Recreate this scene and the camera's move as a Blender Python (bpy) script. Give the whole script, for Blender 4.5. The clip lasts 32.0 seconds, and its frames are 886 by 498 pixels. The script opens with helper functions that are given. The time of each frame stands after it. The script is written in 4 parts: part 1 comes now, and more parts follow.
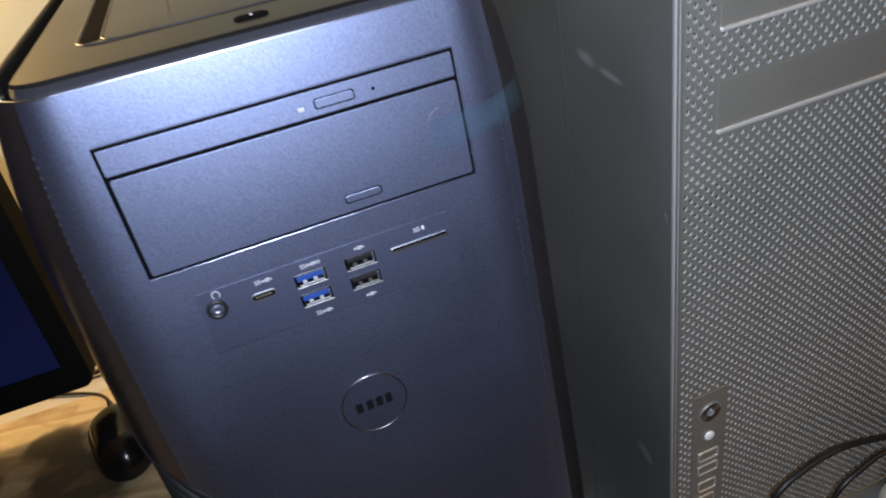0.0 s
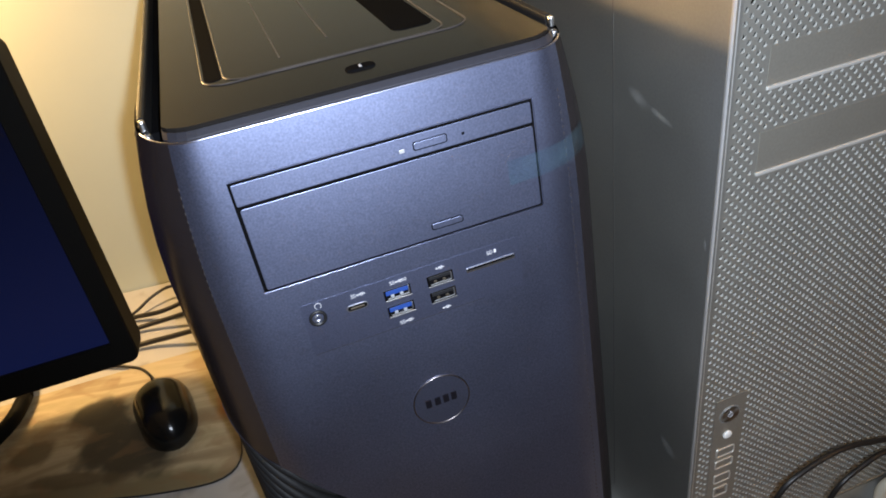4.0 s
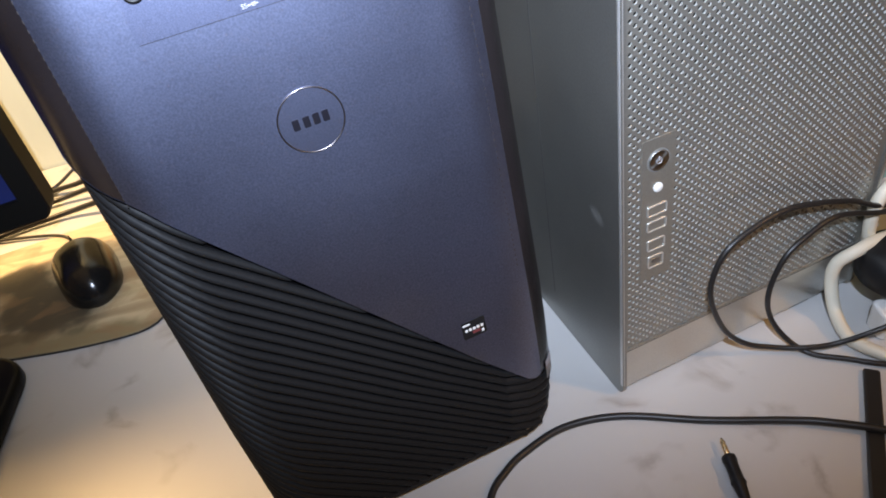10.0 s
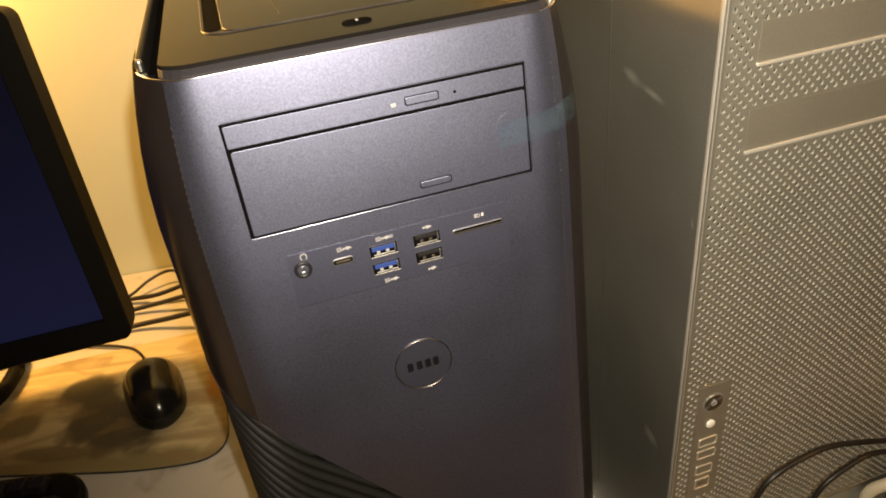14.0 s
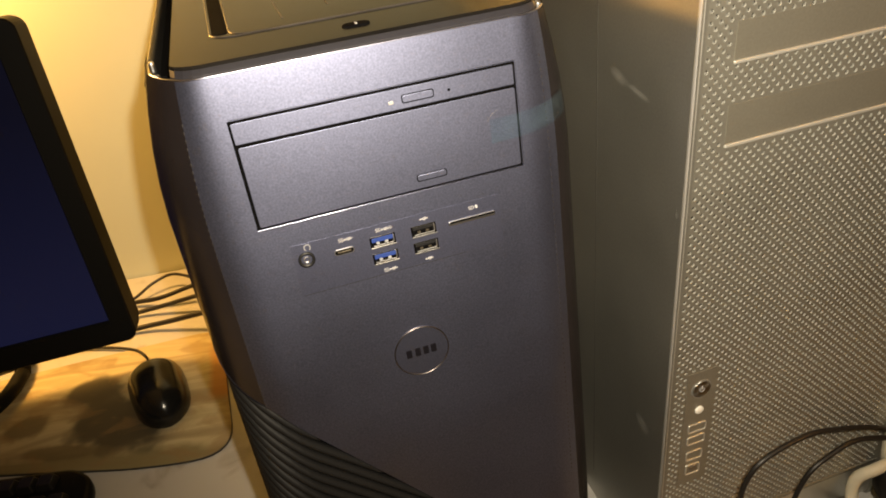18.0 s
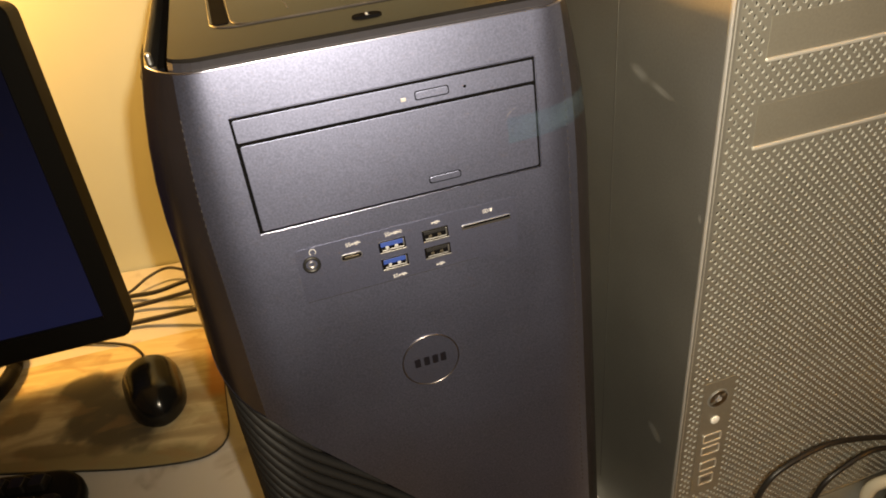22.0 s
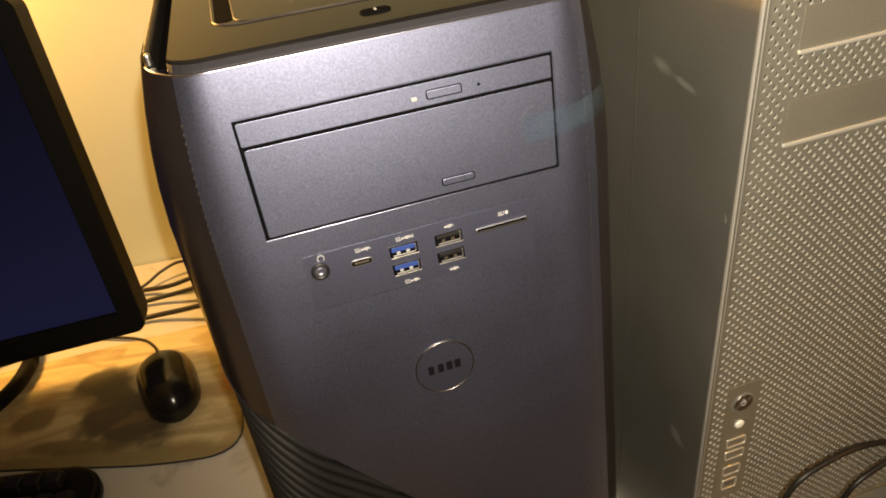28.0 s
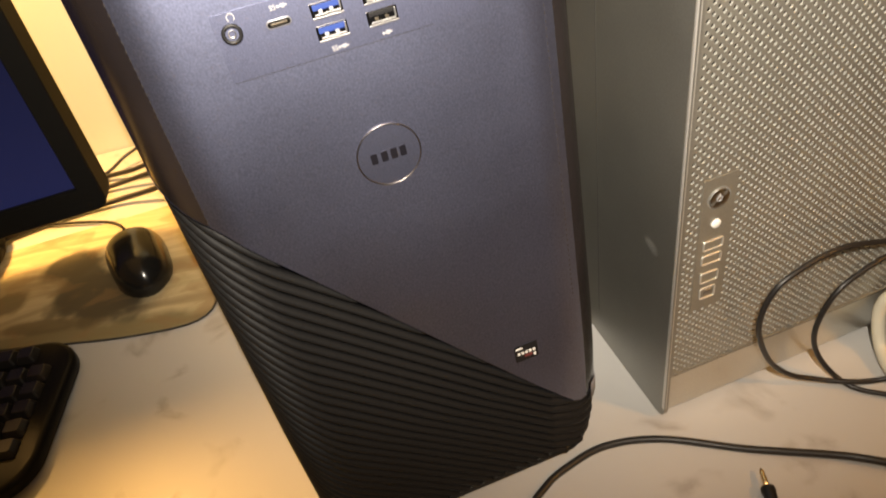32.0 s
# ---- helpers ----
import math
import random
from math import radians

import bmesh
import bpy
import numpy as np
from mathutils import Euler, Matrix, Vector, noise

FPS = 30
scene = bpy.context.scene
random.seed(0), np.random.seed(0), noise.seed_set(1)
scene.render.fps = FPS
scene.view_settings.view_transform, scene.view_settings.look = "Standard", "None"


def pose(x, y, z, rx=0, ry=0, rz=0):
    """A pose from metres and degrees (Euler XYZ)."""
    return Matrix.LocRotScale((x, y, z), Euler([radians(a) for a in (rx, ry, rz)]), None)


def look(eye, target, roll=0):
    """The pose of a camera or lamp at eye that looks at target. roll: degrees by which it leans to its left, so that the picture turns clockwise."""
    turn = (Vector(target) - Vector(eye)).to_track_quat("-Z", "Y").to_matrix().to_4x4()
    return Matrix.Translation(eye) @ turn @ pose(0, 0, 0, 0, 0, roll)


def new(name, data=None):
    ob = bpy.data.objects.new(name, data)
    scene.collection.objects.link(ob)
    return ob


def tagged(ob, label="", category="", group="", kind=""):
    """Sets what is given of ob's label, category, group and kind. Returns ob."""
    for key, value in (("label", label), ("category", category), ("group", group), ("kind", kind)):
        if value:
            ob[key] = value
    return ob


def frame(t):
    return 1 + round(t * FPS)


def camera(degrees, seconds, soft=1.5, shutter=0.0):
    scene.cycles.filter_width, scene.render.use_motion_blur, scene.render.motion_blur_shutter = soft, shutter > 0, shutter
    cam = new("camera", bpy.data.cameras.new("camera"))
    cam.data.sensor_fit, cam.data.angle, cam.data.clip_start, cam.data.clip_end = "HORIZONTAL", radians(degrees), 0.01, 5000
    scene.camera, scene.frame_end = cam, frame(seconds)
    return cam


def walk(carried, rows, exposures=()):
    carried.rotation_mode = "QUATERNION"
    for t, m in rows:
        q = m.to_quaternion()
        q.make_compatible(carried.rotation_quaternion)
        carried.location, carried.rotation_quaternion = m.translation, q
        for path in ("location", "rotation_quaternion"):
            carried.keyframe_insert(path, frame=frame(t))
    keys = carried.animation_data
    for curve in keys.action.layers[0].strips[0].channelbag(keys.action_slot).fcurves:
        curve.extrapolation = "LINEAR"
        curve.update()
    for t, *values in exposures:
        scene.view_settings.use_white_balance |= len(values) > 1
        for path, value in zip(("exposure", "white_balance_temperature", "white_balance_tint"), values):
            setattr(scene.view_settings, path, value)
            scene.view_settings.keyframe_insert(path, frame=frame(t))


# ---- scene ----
cam = camera(65.5, 32.0, soft=1.8, shutter=0.4)
PATH = [
    (0, (-0.166, -0.212, 0.491), (0.322, 1.416, -0.562), -11.5),
    (0.5, (-0.185, -0.211, 0.518), (0.278, 1.407, -0.563), -11.0),
    (1, (-0.202, -0.208, 0.537), (0.283, 1.381, -0.576), -8.1),
    (1.5, (-0.205, -0.213, 0.537), (0.292, 1.368, -0.583), -8.3),
    (2, (-0.204, -0.214, 0.536), (0.293, 1.363, -0.588), -8.5),
    (2.5, (-0.201, -0.217, 0.532), (0.287, 1.362, -0.593), -8.9),
    (4.5, (-0.198, -0.223, 0.536), (0.263, 1.378, -0.571), -9.7),
    (5, (-0.199, -0.22, 0.54), (0.264, 1.383, -0.563), -8.9),
    (5.5, (-0.204, -0.219, 0.542), (0.263, 1.384, -0.559), -8.4),
    (6, (-0.205, -0.222, 0.539), (0.272, 1.379, -0.56), -8.5),
    (6.5, (-0.201, -0.227, 0.535), (0.283, 1.373, -0.563), -9.0),
    (7, (-0.196, -0.23, 0.535), (0.297, 1.37, -0.559), -9.4),
    (7.5, (-0.194, -0.229, 0.534), (0.302, 1.371, -0.558), -8.9),
    (8, (-0.194, -0.231, 0.517), (0.308, 1.361, -0.584), -8.7),
    (8.5, (-0.191, -0.244, 0.481), (0.308, 1.334, -0.641), -10.3),
    (9, (-0.185, -0.247, 0.458), (0.31, 1.308, -0.698), -11.1),
    (9.5, (-0.179, -0.253, 0.433), (0.303, 1.279, -0.758), -11.8),
    (10, (-0.178, -0.254, 0.419), (0.258, 1.217, -0.864), -13.0),
    (10.5, (-0.178, -0.25, 0.435), (0.254, 1.222, -0.847), -12.5),
    (11, (-0.177, -0.241, 0.464), (0.282, 1.287, -0.741), -10.3),
    (11.5, (-0.178, -0.234, 0.485), (0.293, 1.335, -0.662), -8.9),
    (12, (-0.181, -0.239, 0.496), (0.296, 1.355, -0.614), -8.5),
    (12.5, (-0.184, -0.24, 0.508), (0.296, 1.375, -0.57), -7.6),
    (13, (-0.193, -0.234, 0.512), (0.285, 1.387, -0.557), -6.6),
    (13.5, (-0.196, -0.233, 0.514), (0.273, 1.388, -0.56), -6.6),
    (14, (-0.199, -0.24, 0.513), (0.27, 1.383, -0.558), -7.0),
    (14.5, (-0.198, -0.243, 0.51), (0.269, 1.383, -0.557), -7.5),
    (16.5, (-0.2, -0.246, 0.513), (0.261, 1.385, -0.547), -7.1),
    (17, (-0.201, -0.254, 0.511), (0.264, 1.378, -0.547), -7.6),
    (17.5, (-0.2, -0.262, 0.511), (0.27, 1.37, -0.546), -7.9),
    (18, (-0.204, -0.258, 0.515), (0.274, 1.374, -0.538), -7.4),
    (18.5, (-0.202, -0.257, 0.512), (0.282, 1.373, -0.541), -7.3),
    (19, (-0.2, -0.256, 0.513), (0.289, 1.374, -0.538), -7.5),
    (19.5, (-0.198, -0.258, 0.504), (0.292, 1.366, -0.556), -7.7),
    (20, (-0.194, -0.261, 0.466), (0.284, 1.326, -0.653), -9.9),
    (20.5, (-0.192, -0.26, 0.44), (0.222, 1.232, -0.826), -11.5),
    (21, (-0.196, -0.263, 0.439), (0.201, 1.197, -0.869), -11.7),
    (21.5, (-0.198, -0.247, 0.49), (0.261, 1.319, -0.666), -8.1),
    (22, (-0.205, -0.238, 0.512), (0.276, 1.378, -0.564), -6.7),
    (22.5, (-0.209, -0.236, 0.513), (0.255, 1.379, -0.571), -6.3),
    (23, (-0.211, -0.233, 0.514), (0.24, 1.381, -0.579), -6.2),
    (23.5, (-0.208, -0.233, 0.516), (0.235, 1.384, -0.574), -6.5),
    (24, (-0.203, -0.234, 0.516), (0.239, 1.388, -0.567), -7.2),
    (24.5, (-0.202, -0.23, 0.516), (0.236, 1.388, -0.574), -7.4),
    (26.5, (-0.203, -0.235, 0.519), (0.224, 1.381, -0.58), -7.1),
    (27, (-0.198, -0.237, 0.518), (0.231, 1.379, -0.58), -7.8),
    (27.5, (-0.195, -0.23, 0.515), (0.233, 1.384, -0.587), -7.9),
    (28, (-0.199, -0.224, 0.512), (0.229, 1.387, -0.593), -7.9),
    (28.5, (-0.204, -0.224, 0.513), (0.221, 1.388, -0.593), -8.1),
    (29, (-0.208, -0.225, 0.517), (0.22, 1.385, -0.59), -7.5),
    (29.5, (-0.206, -0.223, 0.512), (0.222, 1.384, -0.599), -7.9),
    (30, (-0.203, -0.226, 0.51), (0.225, 1.379, -0.604), -7.7),
    (30.5, (-0.201, -0.229, 0.501), (0.23, 1.365, -0.628), -7.9),
    (31, (-0.193, -0.237, 0.478), (0.232, 1.339, -0.677), -9.3),
    (31.5, (-0.191, -0.24, 0.456), (0.212, 1.297, -0.759), -10.5),
    (32, (-0.19, -0.241, 0.445), (0.169, 1.231, -0.86), -12.0),
]
EXPOSURES = [(0, -0.52, 6000, 13), (1, -0.32, 6200, 11), (2, -0.22, 6200, 11), (7.5, -0.08, 6200, 11), (9, 0.3, 6000, 13), (10, 0.78, 5800, 13), (10.5, 0.69, 6800, 11), (11.2, 0.3, 9000, 12), (12.5, -0.05, 11800, 12), (19.5, -0.1, 11800, 12),
             (20.5, 0.72, 9400, 14), (21.1, 0.72, 9400, 14), (22, -0.1, 11800, 12), (30.5, 0.0, 11600, 12), (32, 0.80, 9600, 14)]
walk(cam, [(t, look(eye, target, roll)) for t, eye, target, roll in PATH], EXPOSURES)


# ---------------------------------------------------------------- light
world = bpy.data.worlds.new("world")
scene.world = world
world.use_nodes = True
world.node_tree.nodes["Background"].inputs[0].default_value = (0.9, 0.7, 0.5, 1)
world.node_tree.nodes["Background"].inputs[1].default_value = 0.02


def lamp(name, place, watts, colour, radius):
    data = bpy.data.lights.new(name, "POINT")
    data.energy, data.color, data.shadow_soft_size = watts, colour, radius
    ob = new(name, data)
    ob.location = place
    return ob


torch = bpy.data.lights.new("camera_light", "SPOT")
torch.energy, torch.color, torch.shadow_soft_size = 22.5, (0.84, 0.91, 1.0), 0.004
torch.spot_size, torch.spot_blend = radians(110), 1.0
new("camera_light", torch).matrix_basis = look((-0.179, -0.285, 0.556), (-0.035, 0.065, 0.440))
lamp("wall_lamp_bulb", (-0.59, 0.655, 0.604), 23.0, (1.0, 0.61, 0.25), 0.04)
# added warm fill for the aluminium tower's front, not a known lamp
warm_spot = bpy.data.lights.new("warm_fill_spot", "SPOT")
warm_spot.energy, warm_spot.color, warm_spot.shadow_soft_size = 17.0, (1.0, 0.50, 0.12), 0.03
warm_spot.spot_size, warm_spot.spot_blend = radians(42), 0.8
new("warm_fill_spot", warm_spot).matrix_basis = look((0.75, -0.85, 1.10), (0.32, -0.02, 0.30))

# ---------------------------------------------------------------- materials


def mat(name, colour, rough=0.5, metal=0.0, grain=0.0, scale=200.0, bump=0.0, stain=0.0, stain_scale=6.0, coat=0.0, spec=0.5, spread=0.0):
    """A surface with fine grain and slow stains in its colour, and a fine relief."""
    m = bpy.data.materials.new(name)
    m.use_nodes = True
    nt = m.node_tree
    b = nt.nodes["Principled BSDF"]
    b.inputs["Roughness"].default_value = rough
    b.inputs["Metallic"].default_value = metal
    b.inputs["Coat Weight"].default_value = coat
    b.inputs["Specular IOR Level"].default_value = spec
    b.inputs["Coat Roughness"].default_value = 0.12
    b.inputs["Base Color"].default_value = (*colour, 1)
    co = nt.nodes.new("ShaderNodeTexCoord")
    last = None
    if stain or grain:
        rgb = nt.nodes.new("ShaderNodeRGB")
        rgb.outputs[0].default_value = (*colour, 1)
        last = rgb.outputs[0]
        for amount, size, detail in ((stain, stain_scale, 5), (grain, scale, 2)):
            if not amount:
                continue
            n = nt.nodes.new("ShaderNodeTexNoise")
            n.inputs["Scale"].default_value, n.inputs["Detail"].default_value = size, detail
            nt.links.new(co.outputs["Object"], n.inputs["Vector"])
            r = nt.nodes.new("ShaderNodeMapRange")
            r.inputs[1].default_value, r.inputs[2].default_value = 0.3, 0.7
            r.inputs[3].default_value, r.inputs[4].default_value = 1 - amount, 1 + amount
            nt.links.new(n.outputs[0], r.inputs[0])
            mul = nt.nodes.new("ShaderNodeVectorMath")
            mul.operation = "MULTIPLY"
            nt.links.new(last, mul.inputs[0])
            nt.links.new(r.outputs[0], mul.inputs[1])
            last = mul.outputs[0]
        nt.links.new(last, b.inputs["Base Color"])
    if spread:
        n = nt.nodes.new("ShaderNodeTexNoise")
        n.inputs["Scale"].default_value, n.inputs["Detail"].default_value = 14.0, 6
        nt.links.new(co.outputs["Object"], n.inputs["Vector"])
        r = nt.nodes.new("ShaderNodeMapRange")
        r.inputs[3].default_value, r.inputs[4].default_value = rough - spread, rough + spread
        nt.links.new(n.outputs[0], r.inputs[0])
        nt.links.new(r.outputs[0], b.inputs["Roughness"])
    if bump:
        n = nt.nodes.new("ShaderNodeTexNoise")
        n.inputs["Scale"].default_value, n.inputs["Detail"].default_value = scale, 3
        nt.links.new(co.outputs["Object"], n.inputs["Vector"])
        u = nt.nodes.new("ShaderNodeBump")
        u.inputs["Strength"].default_value, u.inputs["Distance"].default_value = bump, 0.0006
        nt.links.new(n.outputs[0], u.inputs["Height"])
        nt.links.new(u.outputs[0], b.inputs["Normal"])
    return m


def glow(name, colour, strength, rough=0.25):
    m = mat(name, (0.004, 0.004, 0.006), rough)
    b = m.node_tree.nodes["Principled BSDF"]
    b.inputs["Emission Color"].default_value = (*colour, 1)
    b.inputs["Emission Strength"].default_value = strength
    return m


def marble(name):
    """White laminate with faint broken grey veins."""
    m = mat(name, (0.49, 0.487, 0.48), 0.40, stain=0.05, stain_scale=3.0, bump=0.03, scale=300)
    nt = m.node_tree
    b = nt.nodes["Principled BSDF"]
    old = b.inputs["Base Color"].links[0].from_socket
    co = nt.nodes.new("ShaderNodeTexCoord")
    n = nt.nodes.new("ShaderNodeTexNoise")
    n.inputs["Scale"].default_value, n.inputs["Detail"].default_value, n.inputs["Distortion"].default_value = 6.0, 8, 1.0
    nt.links.new(co.outputs["Object"], n.inputs["Vector"])
    ramp = nt.nodes.new("ShaderNodeValToRGB")
    e = ramp.color_ramp.elements
    e[0].position, e[0].color = 0.460, (0, 0, 0, 1)
    e[1].position, e[1].color = 0.5, (1, 1, 1, 1)
    e.new(0.535).color = (0, 0, 0, 1)
    nt.links.new(n.outputs[0], ramp.inputs[0])
    k = nt.nodes.new("ShaderNodeTexNoise")
    k.inputs["Scale"].default_value = 22.0
    nt.links.new(co.outputs["Object"], k.inputs["Vector"])
    gate = nt.nodes.new("ShaderNodeMapRange")
    gate.inputs[1].default_value, gate.inputs[2].default_value, gate.inputs[4].default_value = 0.52, 0.66, 0.70
    nt.links.new(k.outputs[0], gate.inputs[0])
    mul = nt.nodes.new("ShaderNodeMath")
    mul.operation = "MULTIPLY"
    nt.links.new(ramp.outputs[0], mul.inputs[0])
    nt.links.new(gate.outputs[0], mul.inputs[1])
    mix = nt.nodes.new("ShaderNodeMixRGB")
    mix.inputs[2].default_value = (0.30, 0.27, 0.25, 1)
    nt.links.new(mul.outputs[0], mix.inputs[0])
    nt.links.new(old, mix.inputs[1])
    nt.links.new(mix.outputs[0], b.inputs["Base Color"])
    return m


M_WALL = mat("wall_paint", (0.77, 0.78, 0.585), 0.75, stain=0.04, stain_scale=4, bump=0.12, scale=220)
# walls out of view, coloured dark so that little light bounces back
M_ROOM = mat("dark_unseen_wall", (0.22, 0.19, 0.16), 0.8, stain=0.05, bump=0.1, scale=150)
M_CEIL = mat("ceiling_paint", (0.45, 0.43, 0.40), 0.85, bump=0.1, scale=120)
M_FLOOR = mat("floor_wood", (0.22, 0.13, 0.07), 0.45, stain=0.2, stain_scale=5)
M_DESK = marble("desk_laminate")
M_LEG = mat("desk_leg_metal", (0.12, 0.12, 0.12), 0.45, 0.6)
M_PAINT = mat("gunmetal_blue_paint", (0.171, 0.193, 0.294), 0.46, 1.0, coat=0.3, grain=0.15, scale=1100, bump=0.025, stain=0.04, stain_scale=9, spread=0.06)
M_GLOSS = mat("glossy_dark_plastic", (0.009, 0.0080, 0.0075), 0.17, stain=0.35, stain_scale=12, spread=0.07, spec=0.05)
M_CHAMFER = mat("satin_grey_plastic", (0.024, 0.024, 0.031), 0.42, 0.3, grain=0.1, scale=900)
M_SIDE = mat("glossy_aubergine_plastic", (0.013, 0.0105, 0.0115), 0.24, stain=0.25, stain_scale=14, spread=0.06, spec=0.32)
M_BLACK = mat("matte_black_plastic", (0.008, 0.008, 0.009), 0.45, spec=0.35, grain=0.15, scale=900, bump=0.05)
M_RIB = mat("ribbed_black_plastic", (0.0115, 0.0115, 0.012), 0.55, grain=0.15, scale=900, spec=0.14)
M_TIP = mat("lit_trim_tip", (0.22, 0.22, 0.24), 0.4)
M_RED = mat("sticker_red", (0.14, 0.03, 0.03), 0.5)
M_PANEL = mat("port_panel_paint", (0.162, 0.182, 0.283), 0.455, 1.0, coat=0.3, grain=0.15, scale=1700)
M_BADGE = mat("clear_coated_paint", (0.169, 0.191, 0.291), 0.45, 1.0, coat=0.35, grain=0.1, scale=1500)
M_DARKCHROME = mat("dark_chrome", (0.10, 0.095, 0.09), 0.2, 1.0)
M_ETCH = mat("etched_badge_bar", (0.085, 0.085, 0.120), 0.38, 1.0)
M_RING = mat("badge_ring_metal", (0.22, 0.20, 0.20), 0.3, 1.0)
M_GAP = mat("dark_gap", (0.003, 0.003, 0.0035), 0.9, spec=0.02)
M_STEEL = mat("port_steel", (0.62, 0.62, 0.62), 0.3, 1.0)
M_DULL = mat("dull_socket_steel", (0.33, 0.33, 0.34), 0.42, 1.0)
M_PALE = mat("pale_contact", (0.34, 0.34, 0.35), 0.45, 0.4)
M_BRASS = mat("worn_brass_contact", (0.075, 0.062, 0.045), 0.4, 0.6)
M_BLUE = mat("port_blue_plastic", (0.007, 0.034, 0.17), 0.5)
M_PRINT = mat("white_print", (0.40, 0.40, 0.42), 0.7, spec=0.2)
M_ALU = mat("brushed_aluminium", (0.36, 0.355, 0.32), 0.40, 0.80, grain=0.05, scale=700, bump=0.04, stain=0.06, stain_scale=7, spread=0.07)
M_ALU_SIDE = mat("satin_aluminium_side", (0.36, 0.36, 0.335), 0.46, 0.90, grain=0.05, scale=700, bump=0.03, stain=0.10, stain_scale=9, spread=0.08)
M_MESH = mat("inner_mesh_metal", (0.05, 0.05, 0.048), 0.5, 0.2)
M_ALU_IN = mat("inner_aluminium", (0.86, 0.86, 0.83), 0.5, 0.2, grain=0.05, scale=400)
M_BEZEL = mat("monitor_black_plastic", (0.0088, 0.0085, 0.0080), 0.50, spread=0.05, spec=0.06)
M_SCREEN = glow("screen_blue", (0.006, 0.010, 0.052), 0.4, 0.30)
M_SCREEN.node_tree.nodes["Principled BSDF"].inputs["Specular IOR Level"].default_value = 0.12
nt = M_SCREEN.node_tree
tc = nt.nodes.new("ShaderNodeTexCoord")
sx = nt.nodes.new("ShaderNodeSeparateXYZ")
nt.links.new(tc.outputs["Object"], sx.inputs[0])
mr = nt.nodes.new("ShaderNodeMapRange")
mr.inputs[1].default_value, mr.inputs[2].default_value = 0.03, 0.27
mr.inputs[3].default_value, mr.inputs[4].default_value = 0.80, 0.24
nt.links.new(sx.outputs[2], mr.inputs[0])
nt.links.new(mr.outputs[0], nt.nodes["Principled BSDF"].inputs["Emission Strength"])
M_CABLE = mat("black_cable_rubber", (0.014, 0.013, 0.013), 0.4, bump=0.05)
M_CREAM = mat("cream_cable_rubber", (0.62, 0.58, 0.47), 0.5, stain=0.08, stain_scale=20)
M_GOLD = mat("gold_plug", (0.8, 0.62, 0.35), 0.25, 1.0)
M_MOUSE = mat("glossy_black_mouse", (0.008, 0.008, 0.008), 0.2, spread=0.05)
M_KB = mat("keyboard_black_plastic", (0.006, 0.006, 0.0062), 0.36, spec=0.10, spread=0.06)
M_KEY = mat("key_plastic", (0.016, 0.015, 0.015), 0.30, spec=0.6)
M_WHITE = mat("white_plastic", (0.7, 0.7, 0.68), 0.45)
M_CARD = mat("dark_card", (0.19, 0.185, 0.175), 0.5, stain=0.05)
M_TEAL = mat("teal_plastic", (0.25, 0.42, 0.42), 0.5, stain=0.05)

# ---------------------------------------------------------------- mesh helpers


def part(name, bm, material, parent=None, label="", smooth=False):
    me = bpy.data.meshes.new(name)
    bmesh.ops.recalc_face_normals(bm, faces=bm.faces)
    bm.to_mesh(me)
    bm.free()
    me.materials.append(material)
    if smooth:
        me.shade_smooth()
    ob = new(name, me)
    if parent:
        ob.parent = parent
    if label:
        ob["label"] = label
    return ob


def empty(name, m=None):
    ob = new(name)
    ob.empty_display_size = 0.05
    if m:
        ob.matrix_basis = m
    return ob


def box(x0, x1, y0, y1, z0, z1, bevel=0.0, seg=2, bm=None):
    out = bm or bmesh.new()
    made = bmesh.ops.create_cube(out, size=1, matrix=Matrix.LocRotScale(((x0 + x1) / 2, (y0 + y1) / 2, (z0 + z1) / 2), None, (x1 - x0, y1 - y0, z1 - z0)))
    if bevel:
        edges = list({e for v in made["verts"] for e in v.link_edges})
        bmesh.ops.bevel(out, geom=edges, offset=bevel, segments=seg, profile=0.5, affect="EDGES")
    return out


def outline(w, d, r, n=6):
    """A rectangle of w by d about the origin with round corners, as a ring of points."""
    pts = []
    for cx, cy, a0 in ((w / 2 - r, d / 2 - r, 0), (-w / 2 + r, d / 2 - r, 90), (-w / 2 + r, -d / 2 + r, 180), (w / 2 - r, -d / 2 + r, 270)):
        for i in range(n + 1):
            a = radians(a0 + 90 * i / n)
            pts.append((cx + r * math.cos(a), cy + r * math.sin(a)))
    return pts


def loft(rings, cap0=True, cap1=True):
    """Skins rings of equal length."""
    bm = bmesh.new()
    rows = [[bm.verts.new(p) for p in ring] for ring in rings]
    n = len(rows[0])
    for a, b in zip(rows, rows[1:]):
        for i in range(n):
            bm.faces.new((a[i], a[(i + 1) % n], b[(i + 1) % n], b[i]))
    if cap0:
        bm.faces.new(rows[0][::-1])
    if cap1:
        bm.faces.new(rows[-1])
    return bm


def slab(w, d, r, z0, z1, soft=0.001, n=6):
    """A flat slab with round corners and softened rims, lying on z0."""
    rings = []
    for z, inset in ((z0, soft), (z0 + soft, 0), (z1 - soft, 0), (z1 - soft * 0.3, soft * 0.3), (z1, soft)):
        rings.append([(x, y, z) for x, y in outline(w - 2 * inset, d - 2 * inset, max(r - inset, 0.0002), n)])
    return loft(rings)


